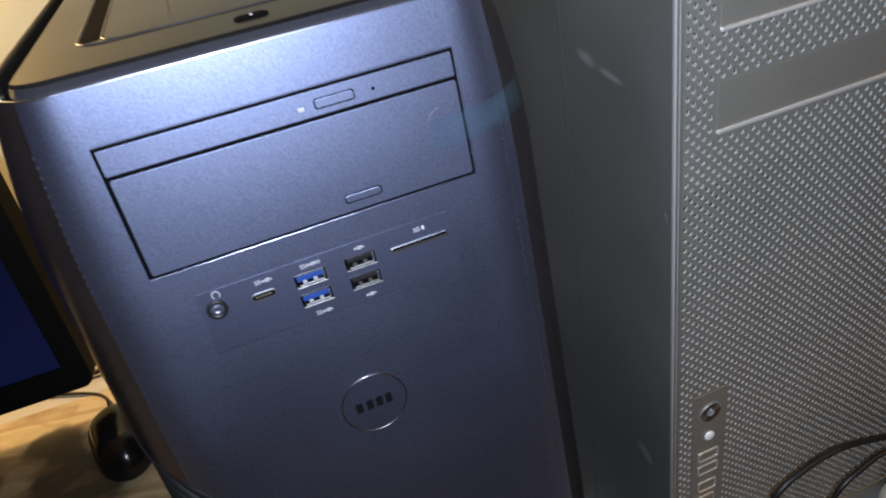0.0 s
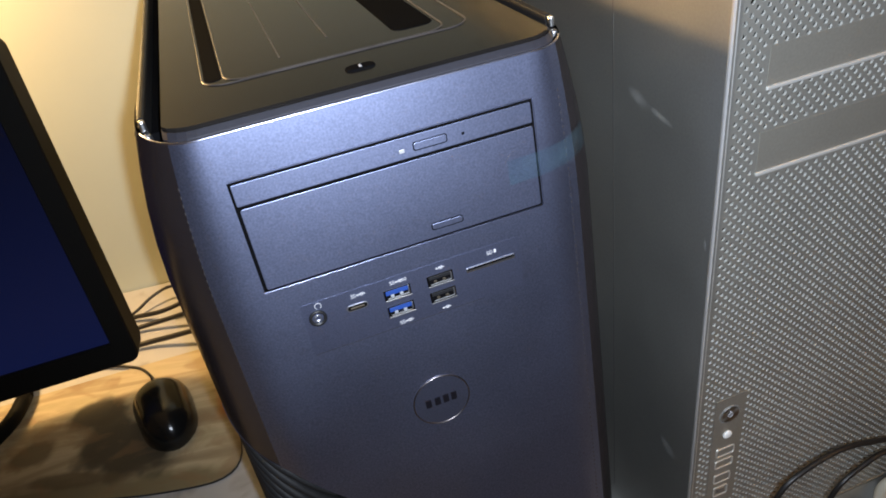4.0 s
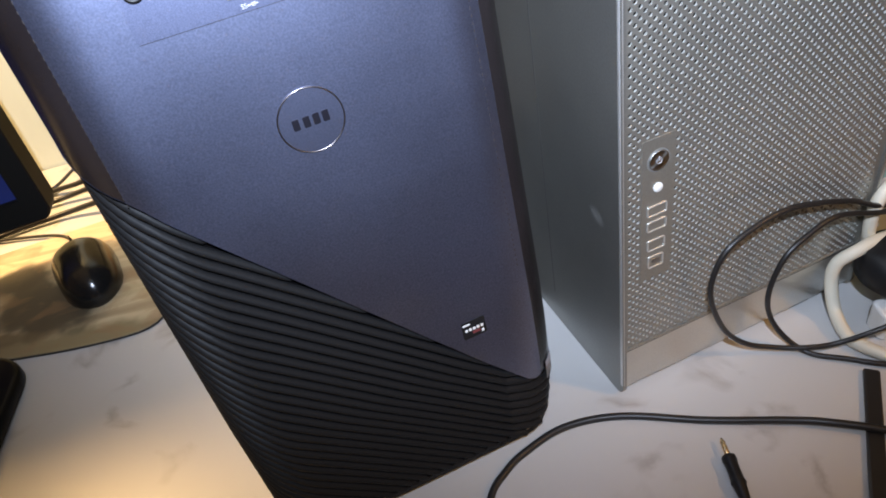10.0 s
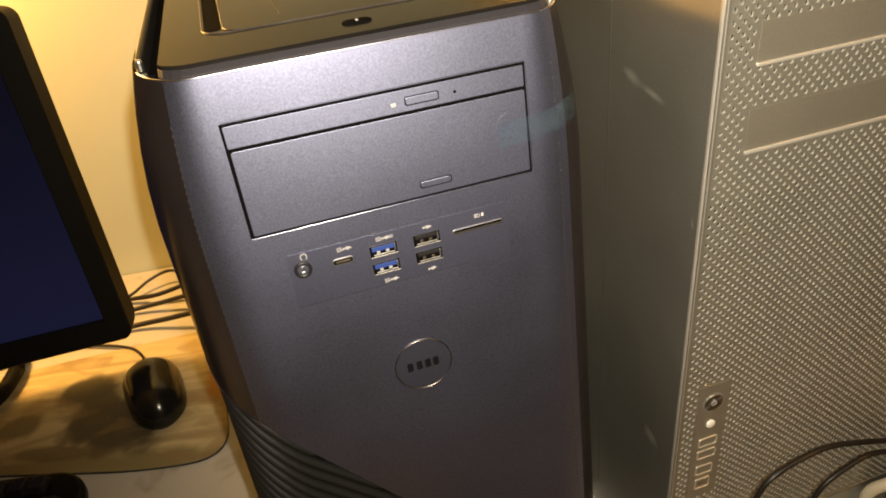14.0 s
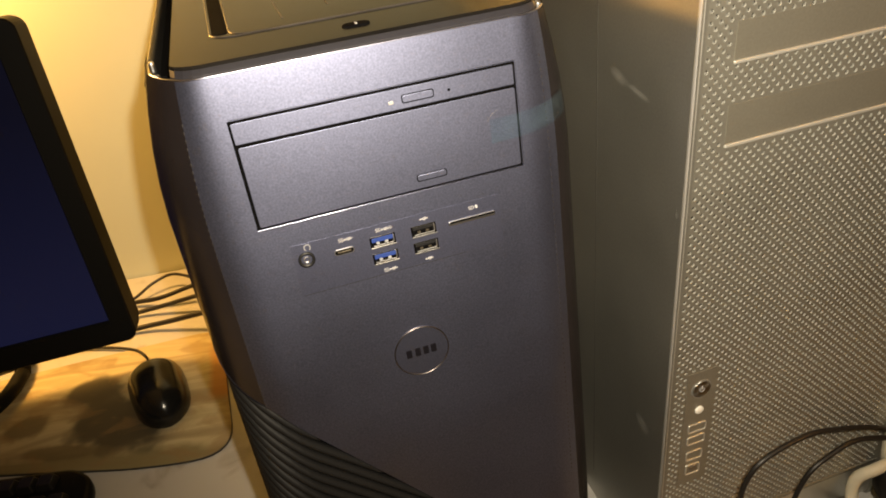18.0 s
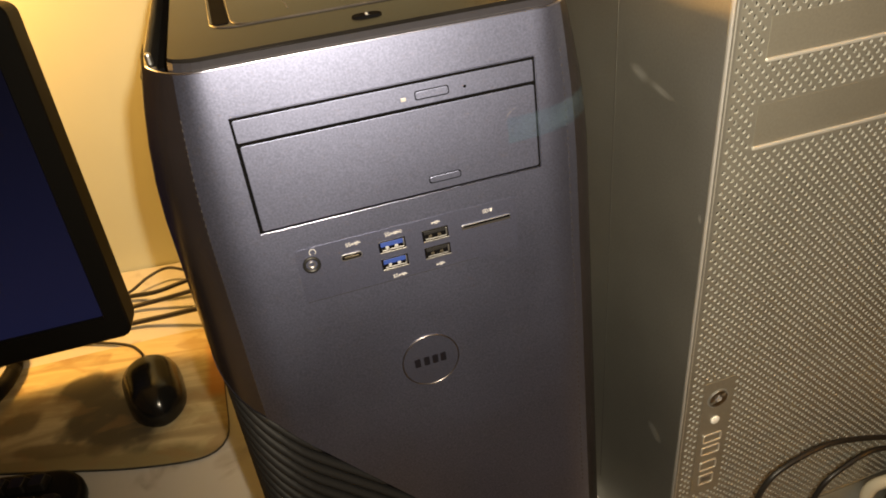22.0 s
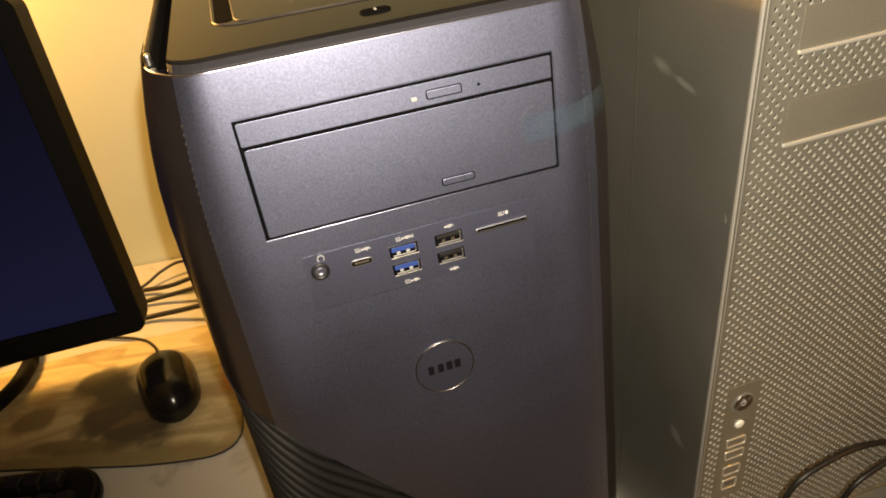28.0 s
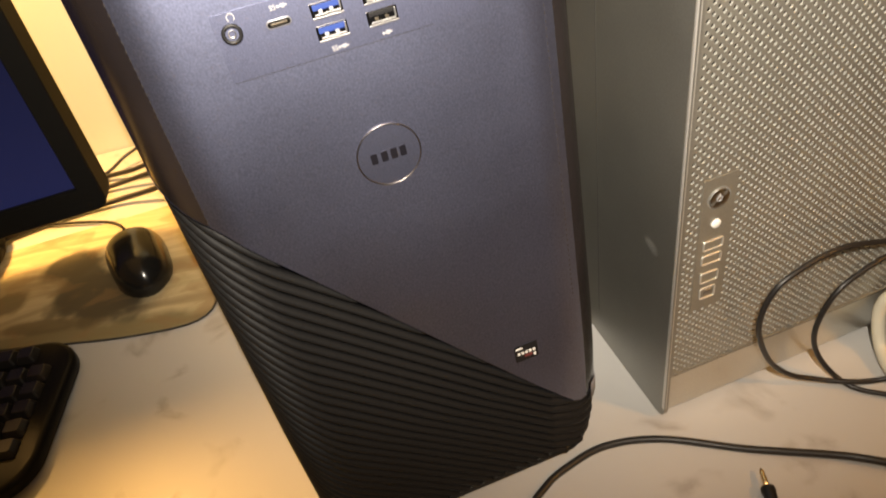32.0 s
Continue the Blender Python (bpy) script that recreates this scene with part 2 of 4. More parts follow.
def smooth_path(points, steps=8):
    """A Catmull-Rom line through the points."""
    P = [Vector(p) for p in points]
    P = [2 * P[0] - P[1]] + P + [2 * P[-1] - P[-2]]
    out = []
    for a, b, c, d in zip(P, P[1:], P[2:], P[3:]):
        for i in range(steps):
            t = i / steps
            out.append(0.5 * ((2 * b) + (c - a) * t + (2 * a - 5 * b + 4 * c - d) * t * t + (3 * b - a - 3 * c + d) * t ** 3))
    out.append(P[-2])
    return out


def tube(points, r, n=10, steps=8):
    path = smooth_path(points, steps)
    rings, side = [], None
    for i, p in enumerate(path):
        way = (path[min(i + 1, len(path) - 1)] - path[max(i - 1, 0)]).normalized()
        if side is None:
            side = way.orthogonal().normalized()
        side = (side - way * side.dot(way)).normalized()
        up = way.cross(side)
        rings.append([p + r * (math.cos(2 * math.pi * k / n) * side + math.sin(2 * math.pi * k / n) * up) for k in range(n)])
    return loft(rings)


def turned(profile, n=24, bm=None):
    """A body turned about z from (radius, z) pairs."""
    return loft([[(r * math.cos(2 * math.pi * i / n), r * math.sin(2 * math.pi * i / n), z) for i in range(n)] for r, z in profile])


def shift(bm, m):
    bmesh.ops.transform(bm, matrix=m, verts=bm.verts)
    return bm


# ---------------------------------------------------------------- room and desk
X0, X1, Y0, Y1, Z0, Z1 = -1.85, 2.3, -3.3, 0.0, -0.74, 1.75
ROOM = pose(-0.37, 0.6945, 0, 0, 0, -10)    # the wall behind the desk is not square to the towers
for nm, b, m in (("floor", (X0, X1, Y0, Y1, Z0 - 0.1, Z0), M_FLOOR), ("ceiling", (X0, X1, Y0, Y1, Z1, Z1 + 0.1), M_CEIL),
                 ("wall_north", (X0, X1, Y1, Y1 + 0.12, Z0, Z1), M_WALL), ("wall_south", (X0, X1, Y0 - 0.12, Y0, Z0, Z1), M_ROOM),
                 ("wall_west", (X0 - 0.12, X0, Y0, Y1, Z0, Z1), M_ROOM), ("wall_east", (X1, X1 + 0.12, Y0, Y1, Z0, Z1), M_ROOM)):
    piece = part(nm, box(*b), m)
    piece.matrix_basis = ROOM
    tagged(piece, {"floor": "brown wooden floor under the desk", "ceiling": "plain grey painted ceiling"}.get(nm, "pale cream painted plaster wall" if nm == "wall_north" else "unseen dull brown wall, dark to limit bounced light"), nm.split("_")[0], kind="structure")

desk = tagged(empty("desk", ROOM), "white marble-patterned laminate desk against the wall", "desk")
part("desktop", box(-0.80, 1.30, -0.90, -0.002, -0.028, 0, 0.002), M_DESK, desk, "white laminate with faint grey veins")
for x in (-0.75, 1.25):
    for y in (-0.85, -0.06):
        part("leg", box(x - 0.02, x + 0.02, y - 0.02, y + 0.02, Z0, -0.028, 0.002), M_LEG, desk)

# ---------------------------------------------------------------- the dark tower
HALF, TOP, CORNER_X, CORNER_Y, SHELL = 0.105, 0.441, 0.036, 0.042, 0.095
tower = tagged(empty("desktop_tower", pose(-0.1415, 0, 0, 0, 0, -1.8)), "gunmetal blue computer tower with a ribbed black lower front", "computer tower", "computers on the desk")


def lean(z):
    """How far back the tower's front lies at a height."""
    return 0.0015 + 0.086 * max(z - 0.105, 0) + 0.02 * max(0.03 - z, 0)


def half(z):
    """Half the tower's width at a height: drawn in at the top and a little at the foot."""
    k = max(z - 0.365, 0) / 0.076
    return HALF - 0.0125 * k ** 1.8 - 0.2 * max(0.03 - z, 0)


def around(z, grow=0.0):
    """The tower's front from its left side round to its right, seen from above."""
    w, f = half(z) + grow, lean(z) - grow
    rx, ry = CORNER_X + grow - (HALF - half(z)), CORNER_Y + grow
    pts = [(-w, f + ry + (SHELL - f - ry) * (1 - i / 5)) for i in range(5)]
    pts += [(-w + rx - rx * math.cos(radians(9 * i)), f + ry - ry * math.sin(radians(9 * i))) for i in range(11)]
    xs = (-0.0648, -0.05, -0.035, -0.02, -0.008, 0.008, 0.02, 0.035, 0.05, 0.0648)
    pts += [(x, f) for x in xs]
    pts += [(w - rx + rx * math.sin(radians(9 * i)), f + ry - ry * math.cos(radians(9 * i))) for i in range(11)]
    pts += [(w, f + ry + (SHELL - f - ry) * (i + 1) / 5) for i in range(5)]
    return pts


def way_along(z=0.2):
    pts, s = around(z), [0.0]
    for a, b in zip(pts, pts[1:]):
        s.append(s[-1] + math.hypot(b[0] - a[0], b[1] - a[1]))
    mid = s[20] + (s[21] - s[20]) / 2
    return [v - mid for v in s]


ALONG = way_along()


def hem(s):
    """The height of the slanting lower hem of the painted front, at a length along the way."""
    z = 0.164 - 1.27 * s
    if s < -0.083:
        z = 0.164 + 1.27 * 0.083 + 0.55 * (-0.083 - s)
    if s > 0.078:
        z = 0.164 - 1.27 * 0.078 - 0.15 * (s - 0.078)
    return min(max(z, 0.05), 0.296)


def sheet(heights, grow=0.0, hole=None):
    """A skin over the tower's front; heights gives each column's heights."""
    bm = bmesh.new()
    cols = []
    for i, s in enumerate(ALONG):
        cols.append([bm.verts.new((*around(z, grow)[i], z)) for z in heights(s)])
    for i in range(len(cols) - 1):
        for j in range(len(cols[0]) - 1):
            if hole and hole(i, j):
                continue
            bm.faces.new((cols[i][j], cols[i + 1][j], cols[i + 1][j + 1], cols[i][j + 1]))
    bmesh.ops.delete(bm, geom=[v for v in bm.verts if not v.link_faces], context="VERTS")
    return bm


FIXED = [0.30, 0.318, 0.335, 0.352, 0.3682, 0.3855, 0.402, 0.4187, 0.430, 0.4355, 0.4376]
def bezel_heights(s):
    return [hem(s) + (0.30 - hem(s)) * k / 8 for k in range(8)] + FIXED


bezel = part("front_bezel", sheet(bezel_heights, 0.0, lambda i, j: i < 12 or i > 28 or (16 <= i <= 24 and 12 <= j <= 14)), M_PAINT, tower, "satin gunmetal blue painted plastic front", True)
part("side_trim", sheet(bezel_heights, -0.0003, lambda i, j: i >= 12), M_SIDE, tower, "glossy dark side of the front", True)
part("side_trim", sheet(bezel_heights, -0.0003, lambda i, j: i <= 28), M_SIDE, tower, "glossy dark side of the front", True)
# folded hem of the bezel, so that its edge has depth
bm = bmesh.new()
lo = [[bm.verts.new((*around(hem(s), g)[i], hem(s) + dz)) for i, s in enumerate(ALONG)] for g, dz in ((0, 0), (-0.002, -0.0012), (-0.006, 0.002))]
for a, b in zip(lo, lo[1:]):
    for i in range(len(a) - 1):
        bm.faces.new((a[i], a[i + 1], b[i + 1], b[i]))
part("bezel_hem", bm, M_PAINT, tower, "", True)

# paler, smoother copy of the paint, for highlights drawn along the edges
M_KEEN = mat("lit_paint_edge", (0.42, 0.44, 0.58), 0.28, 1.0, grain=0.2, scale=150)
part("bezel_edge", tube([(*around(0.4376, -0.0004)[i], 0.4377) for i in range(8, 32)], 0.00045, 8, 3), M_KEEN, bezel, "thin pale bead painted as the highlight along the upper edge", True)

# rows of tiny pale dots down both rounded corners of the front
M_DOT = mat("pale_dot", (0.060, 0.055, 0.056), 0.5, 0.4)
for i, z0 in ((12, 0.27), (28, 0.16)):
    bm = bmesh.new()
    for k in range(int((0.425 - z0) / 0.0034)):
        z = z0 + 0.0034 * k
        x, y = around(z, 0.0)[i]
        n = Vector((x - (0.068 if x > 0 else -0.068), y - 0.043 - lean(z), 0)).normalized()
        bmesh.ops.create_cube(bm, size=1.0, matrix=Matrix.Translation((x, y, z)) @ n.to_track_quat("Y", "Z").to_matrix().to_4x4() @ Matrix.Diagonal((0.0004, 0.0003, 0.0013, 1)))
    part("dotted_seam", bm, M_DOT, tower, "faint row of pale dots")

case = part("case", box(-0.0995, 0.0995, SHELL - 0.002, 0.425, 0.012, 0.428, 0.006), M_BLACK, tower, "black painted steel case")
for x in (-0.075, 0.075):
    for y in (0.06, 0.39):
        part("foot", shift(slab(0.026, 0.026, 0.012, 0.0, 0.012, 0.002), pose(x, y, 0)), M_BLACK, tower)
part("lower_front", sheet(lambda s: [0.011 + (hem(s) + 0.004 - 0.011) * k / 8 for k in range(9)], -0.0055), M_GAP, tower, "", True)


def rib(c):
    """One rounded rib that runs slanting round the lower front."""
    path = []
    fine = 9
    for i in range(len(ALONG) - 1):
        for k in range(fine):
            s = ALONG[i] + (ALONG[i + 1] - ALONG[i]) * k / fine
            slope = -0.98 * s
            if s < -0.083:
                slope = 0.98 * 0.083 + 0.75 * (-0.083 - s)
            if s > 0.06:
                slope = -0.98 * 0.06 - 0.45 * (s - 0.06)
            z = c + slope
            if 0.0105 < z < hem(s) - 0.0022:
                a, b = around(z, -0.0055)[i], around(z, -0.0055)[i + 1]
                q, r_ = around(z, -0.0045)[i], around(z, -0.0045)[i + 1]
                f = k / fine
                p = Vector((a[0] + (b[0] - a[0]) * f, a[1] + (b[1] - a[1]) * f, z))
                o = Vector((q[0] + (r_[0] - q[0]) * f, q[1] + (r_[1] - q[1]) * f, z)) - p
                path.append((p, o.normalized()))
    if len(path) < 4:
        return None
    rings = []
    for k, (p, o) in enumerate(path):
        end = min(k, len(path) - 1 - k)
        f = (0.55, 0.88, 0.98)[end] if end < 3 else 1.0
        rings.append([p + o * (d * f if d > 0 else d) + Vector((0, 0, h * f)) for d, h in ((-0.001, -0.0036), (0.0022, -0.0030), (0.0036, -0.0016), (0.0040, 0.0), (0.0036, 0.0016), (0.0022, 0.0030), (-0.001, 0.0036))])
    return loft(rings)


for k in range(64):
    b = rib(0.262 - 0.0082 * k)
    if b:
        part("rib", b, M_RIB, tower, "", True)

part("base_skirt", sheet(lambda s: [0.0092, 0.0112, 0.0140], -0.0030), M_RIB, tower, "", True)

# drive bay
def plate(name, x0, x1, z0, z1, out, thick, material, parent, r=0.001, label="", soft=0.0002):
    """A thin plate that follows the leaning front, standing out by so much."""
    zc = (z0 + z1) / 2
    b = slab(x1 - x0, z1 - z0, r, -thick, out, soft, 5)
    return part(name, shift(b, Matrix.Translation(((x0 + x1) / 2, lean(zc), zc)) @ pose(0, 0, 0, 90 - math.degrees(math.atan(0.086)))), material, parent, label)


# nearly flush filler; black stands in for the shadow in the gap
plate("bay_gap", -0.0649, 0.0649, 0.3683, 0.4187, -0.00015, 0.003, M_GAP, tower, 0.0012, "black filler painted as the shadowed gap round the drive fronts")
# highlights on the bay's rim, drawn as pale strips
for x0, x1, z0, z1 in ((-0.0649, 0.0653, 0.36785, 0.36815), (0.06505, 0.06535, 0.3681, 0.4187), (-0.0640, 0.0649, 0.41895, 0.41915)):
    plate("bay_edge", x0, x1, z0, z1, 0.00012, 0.001, M_KEEN, tower, 0.0001, "thin pale strip painted as the highlight along the bay's edge", 0.00004)
drive = plate("optical_drive_front", -0.0638, 0.0639, 0.4082, 0.4174, -0.00003, 0.003, M_PAINT, tower, 0.0006, "slim optical drive front in gunmetal blue", 0.00014)
plate("eject_button_rim", 0.0101, 0.0253, 0.4104, 0.4144, 0.00025, 0.001, M_GAP, drive, 0.0012)
plate("eject_button", 0.0105, 0.0249, 0.4108, 0.4140, 0.00032, 0.001, M_PAINT, drive, 0.001)
plate("activity_light", 0.0040, 0.0064, 0.4110, 0.4126, 0.0002, 0.001, M_PALE, drive, 0.0004, "small pale activity light")
plate("pinhole", 0.0317, 0.0330, 0.4115, 0.4128, 0.0002, 0.001, M_GAP, drive, 0.0005)
door = plate("bay_door", -0.0633, 0.0639, 0.3691, 0.4068, -0.00003, 0.003, M_PAINT, tower, 0.0010, "blank gunmetal blue drive bay door", 0.00014)
plate("door_button_rim", 0.0112, 0.0262, 0.3726, 0.3762, 0.00025, 0.001, M_GAP, door, 0.0012)
plate("door_button", 0.0116, 0.0258, 0.3730, 0.3758, 0.00032, 0.001, M_PAINT, door, 0.001)
# port panel
M_GLINT = mat("lit_panel_edge", (0.075, 0.072, 0.080), 0.5, 0.4)
panel = plate("port_panel", -0.0530, 0.0505, 0.3302, 0.3568, 0.00006, 0.001, M_PANEL, tower, 0.0008, "slightly raised port panel", 0.00002)


def port(name, x, z, w, h, material, parent):
    """A socket: dark opening, tongue above, steel floor, side and lower lip."""
    blue = material == M_BLUE
    body = plate(name, x - w / 2, x + w / 2, z - h / 2, z + h / 2, 0.00025, 0.001, M_DARKCHROME, parent, 0.0005, "", 0.0001)
    plate("opening", x - w / 2 + 0.0005, x + w / 2 - 0.0005, z - h / 2 + 0.0005, z + h / 2 - 0.0005, 0.00035, 0.001, M_GAP, body, 0.0003)
    plate("tongue", x - w / 2 + 0.0009, x + w / 2 - 0.0012, z + (0.0 if blue else h * 0.12), z + h / 2 - 0.0006, 0.0005, 0.001, material, body, 0.0002, "", 0.0001)
    plate("socket_floor", x - w / 2 + 0.0014, x + w / 2 - 0.0010, z - h / 2 + 0.0006, z - h / 2 + 0.0013, 0.00042, 0.001, M_DULL, body, 0.0002, "", 0.0001)
    plate("socket_side", x + w / 2 - 0.0013, x + w / 2 - 0.0006, z - h / 2 + 0.0012, z + h / 2 - 0.0007, 0.00042, 0.001, M_DULL, body, 0.0002, "", 0.0001)
    plate("lower_lip", x - w / 2 + 0.0002, x + w / 2 + 0.0002, z - h / 2 - 0.0005, z - h / 2 + 0.0002, 0.0005, 0.001, M_DULL, body, 0.0002, "", 0.0001)
    for k in (-0.20, 0.14):
        plate("contact_spring", x + k * w - 0.0008, x + k * w + 0.0008, z - h * 0.22, z + h * 0.02, 0.0006, 0.0008, M_PALE if blue else M_BRASS, body, 0.0004, "", 0.0001)
    return body


for x, colour in ((-0.0102, M_BLUE), (0.0104, M_BLACK)):
    for z in (0.3394, 0.3482):
        port("usb_port", x, z, 0.0126, 0.0057, colour, panel)
c = plate("usb_c_port", -0.0340, -0.0242, 0.3462, 0.3494, 0.0003, 0.001, M_DULL, panel, 0.0016, "", 0.0001)
plate("opening", -0.0336, -0.0246, 0.3466, 0.3490, 0.0004, 0.001, M_GAP, c, 0.0012, "", 0.0001)
plate("tongue", -0.0324, -0.0258, 0.3473, 0.3482, 0.0006, 0.001, M_BRASS, c, 0.0002, "", 0.0001)
LEANED = pose(0, 0, 0, 90 - math.degrees(math.atan(0.086)))


def on_front(x, z, out=0.0):
    return Matrix.Translation((x, lean(z) , z)) @ LEANED @ Matrix.Translation((0, 0, out))


j = part("headphone_jack", shift(turned([(0.0040, -0.001), (0.0040, 0.0007), (0.0034, 0.0010), (0.0027, 0.0010), (0.0024, -0.0004)]), on_front(-0.0470, 0.3486)), M_BLACK, panel, "black round headphone jack", True)
part("jack_sleeve", shift(turned([(0.0016, -0.001), (0.0016, 0.0006), (0.0013, 0.0006), (0.0010, -0.0004)], 16), on_front(-0.0470, 0.3486)), M_DULL, j, "", True)
sd = plate("card_slot", 0.0232, 0.0475, 0.3464, 0.3488, 0.0006, 0.001, M_STEEL, panel, 0.0005, "", 0.0003)
plate("opening", 0.0238, 0.0471, 0.3475, 0.3486, 0.0008, 0.001, M_GAP, sd, 0.0002)


def word(text, x, z, size, parent, material=M_PRINT):
    c = bpy.data.curves.new("lettering", "FONT")
    c.body, c.size, c.align_x, c.align_y, c.extrude = text, size, "CENTER", "CENTER", 0.00005
    c.materials.append(material)
    ob = new("lettering", c)
    ob.matrix_basis = on_front(x, z, 0.0006)
    ob.parent = parent
    return ob


def fork(x, z, parent):
    """The small printed trident beside a port."""
    bm = bmesh.new()
    for x0, x1, z0, z1 in ((-0.0017, 0.0017, -0.00014, 0.00014), (-0.0021, -0.0013, -0.0004, 0.0004), (0.0015, 0.0019, -0.0003, 0.0003),
                           (-0.0008, -0.0005, 0.0001, 0.0005), (-0.0005, 0.0007, 0.0004, 0.0007), (0.0007, 0.0011, 0.0002, 0.0008),
                           (-0.0005, -0.0002, -0.0005, -0.0001), (-0.0003, 0.0008, -0.0007, -0.0004)):
        box(x0, x1, z0, z1, 0, 0.0001, bm=bm)
    shift(bm, on_front(x, z, 0.00055))
    return part("port_symbol", bm, M_PRINT, parent)


for x, z in ((-0.0284, 0.3537), (-0.0104, 0.3540), (-0.0098, 0.3324)):
    word("SS", x - 0.0014, z, 0.0027, panel)
    fork(x + 0.0022, z, panel)
word("10", -0.0061, 0.3540, 0.0022, panel)
fork(0.0112, 0.3540, panel)
fork(0.0109, 0.3326, panel)
word("SD", 0.0355, 0.3532, 0.0026, panel)
plate("card_symbol", 0.0376, 0.0388, 0.3524, 0.3540, 0.0006, 0.0005, M_PRINT, panel, 0.0003)
part("headphone_symbol", shift(tube([(0.0014 * math.cos(radians(a)), 0.0015 * math.sin(radians(a)), 0) for a in range(-50, 231, 28)], 0.00018, 6, 2), on_front(-0.0456, 0.3545, 0.0005)), M_PRINT, panel)

# the light caught by the panel's lower bevel, painted as a pale strip
plate("panel_edge", -0.0525, 0.0300, 0.33010, 0.33030, 0.0001, 0.0005, M_GLINT, panel, 0.0001, "thin pale strip painted as the highlight on the lower edge", 0.00002)

# round badge with plain bars in place of its mark
ring = lambda r, t: [(r - t, 0), (r - t, 0.0005), (r - t * 0.6, 0.0007), (r - t * 0.3, 0.0007), (r, 0.0004), (r, 0)]
badge = part("badge", shift(turned([(0.0001, -0.001), (0.0142, -0.001), (0.0142, 0.0004), (0.0001, 0.0004)], 40), on_front(-0.0012, 0.2805)), M_BADGE, tower, "glossy dark round badge", False)
bm = loft([[(r * math.cos(2 * math.pi * i / 48), r * math.sin(2 * math.pi * i / 48), z) for i in range(48)] for r, z in ring(0.0149, 0.0007)], False, False)
part("badge_ring", shift(bm, on_front(-0.0012, 0.2805)), M_RING, badge, "thin chrome ring", True)
for x in (-0.0082, -0.0034, 0.0010, 0.0052):
    part("badge_bar", shift(slab(0.0030, 0.0052, 0.0006, 0.0003, 0.00047, 0.00005, 4), on_front(x, 0.2805)), M_ETCH, badge, "plain dark etched bar")

# sticker
SX, SZ = -0.0027, 0.0018
st = plate("processor_sticker", 0.0423 + SX, 0.0567 + SX, 0.1238 + SZ, 0.1362 + SZ, 0.0004, 0.0005, M_BLACK, tower, 0.0012, "small black processor sticker with white marks")
for x0, x1, z0, z1 in ((0.0430, 0.0475, 0.1335, 0.1346), (0.0536, 0.0552, 0.1255, 0.1275)):
    plate("sticker_bar", x0 + SX, x1 + SX, z0 + SZ, z1 + SZ, 0.0007, 0.0004, M_WHITE, st, 0.0003)
plate("sticker_patch", 0.0480 + SX, 0.0530 + SX, 0.1264 + SZ, 0.1284 + SZ, 0.0006, 0.0004, M_RED, st, 0.0006, "dull red patch")
for k in range(5):
    plate("sticker_bar", 0.0438 + 0.0024 * k + SX, 0.0455 + 0.0024 * k + SX, 0.1292 + SZ, 0.1310 + SZ, 0.0007, 0.0004, M_WHITE, st, 0.0003)

# top: glossy plate between two side rails, with a recessed tray
front_rim = [(x, y) for x, y in around(0.4376, -0.0012) if y < 0.075]
rim = [(max(-0.0815, min(0.0815, x)), y) for x, y in front_rim] + [(0.0815, 0.20), (0.0815, 0.41), (0.076, 0.419), (-0.076, 0.419), (-0.0815, 0.41), (-0.0815, 0.20)]


def rim_at(inset, z):
    k = 1 - inset / 0.17
    return [(x * (1 - 0.15 * inset / 0.0815), 0.2 + (y - 0.2) * k, z) for x, y in rim]


top = part("top_cover", loft([rim_at(0.0034, 0.430), rim_at(0.0034, 0.4412), rim_at(0.0040, 0.4420)]), M_GLOSS, tower, "glossy dark top cover with a shallow tray")
part("cover_chamfer", loft([rim_at(0.0, 0.430), rim_at(0.0, 0.4384), rim_at(0.0003, 0.4388), rim_at(0.0022, 0.4408), rim_at(0.0026, 0.4408), rim_at(0.0030, 0.4398)], True, False), M_CHAMFER, top, "satin grey chamfer round the cover")
part("rail_channel", box(-0.0905, 0.0905, 0.062, 0.415, 0.420, 0.4335), M_GAP, top, "dark channel beside the cover")
for sx in (-1, 1):
    part("side_rail", box(sx * 0.0890 - 0.0014, sx * 0.0890 + 0.0014, 0.0575, 0.41, 0.425, 0.4422, 0.0010, 3), M_RIB, top)
    part("corner_cap", shift(slab(0.0026, 0.0034, 0.0012, 0.4370, 0.4424, 0.0010), pose(sx * 0.0886, 0.0548, 0)), M_STEEL, top, "bright corner cap")
    part("corner_cap_base", shift(slab(0.0034, 0.0044, 0.0015, 0.4330, 0.4372, 0.0010), pose(sx * 0.0880, 0.0515, 0)), M_DULL, top, "dull metal seat of the cap")


def ridge(w, d, r, y, z, t):
    o = [Vector((x, y + d / 2 + yy, z)) for x, yy in outline(w, d, r, 8)]
    rings = []
    for i, p in enumerate(o):
        way = (o[(i + 1) % len(o)] - o[i - 1]).normalized()
        side = way.cross(Vector((0, 0, 1)))
        rings.append([p + side * a + Vector((0, 0, b)) for a, b in ((t, -0.001), (t * 0.5, t * 0.7), (-t * 0.5, t * 0.7), (-t, -0.001))])
    bm = bmesh.new()
    rows = [[bm.verts.new(v) for v in g] for g in rings]
    for i in range(len(rows)):
        a, b = rows[i - 1], rows[i]
        for k in range(3):
            bm.faces.new((a[k], a[k + 1], b[k + 1], b[k]))
    return bm


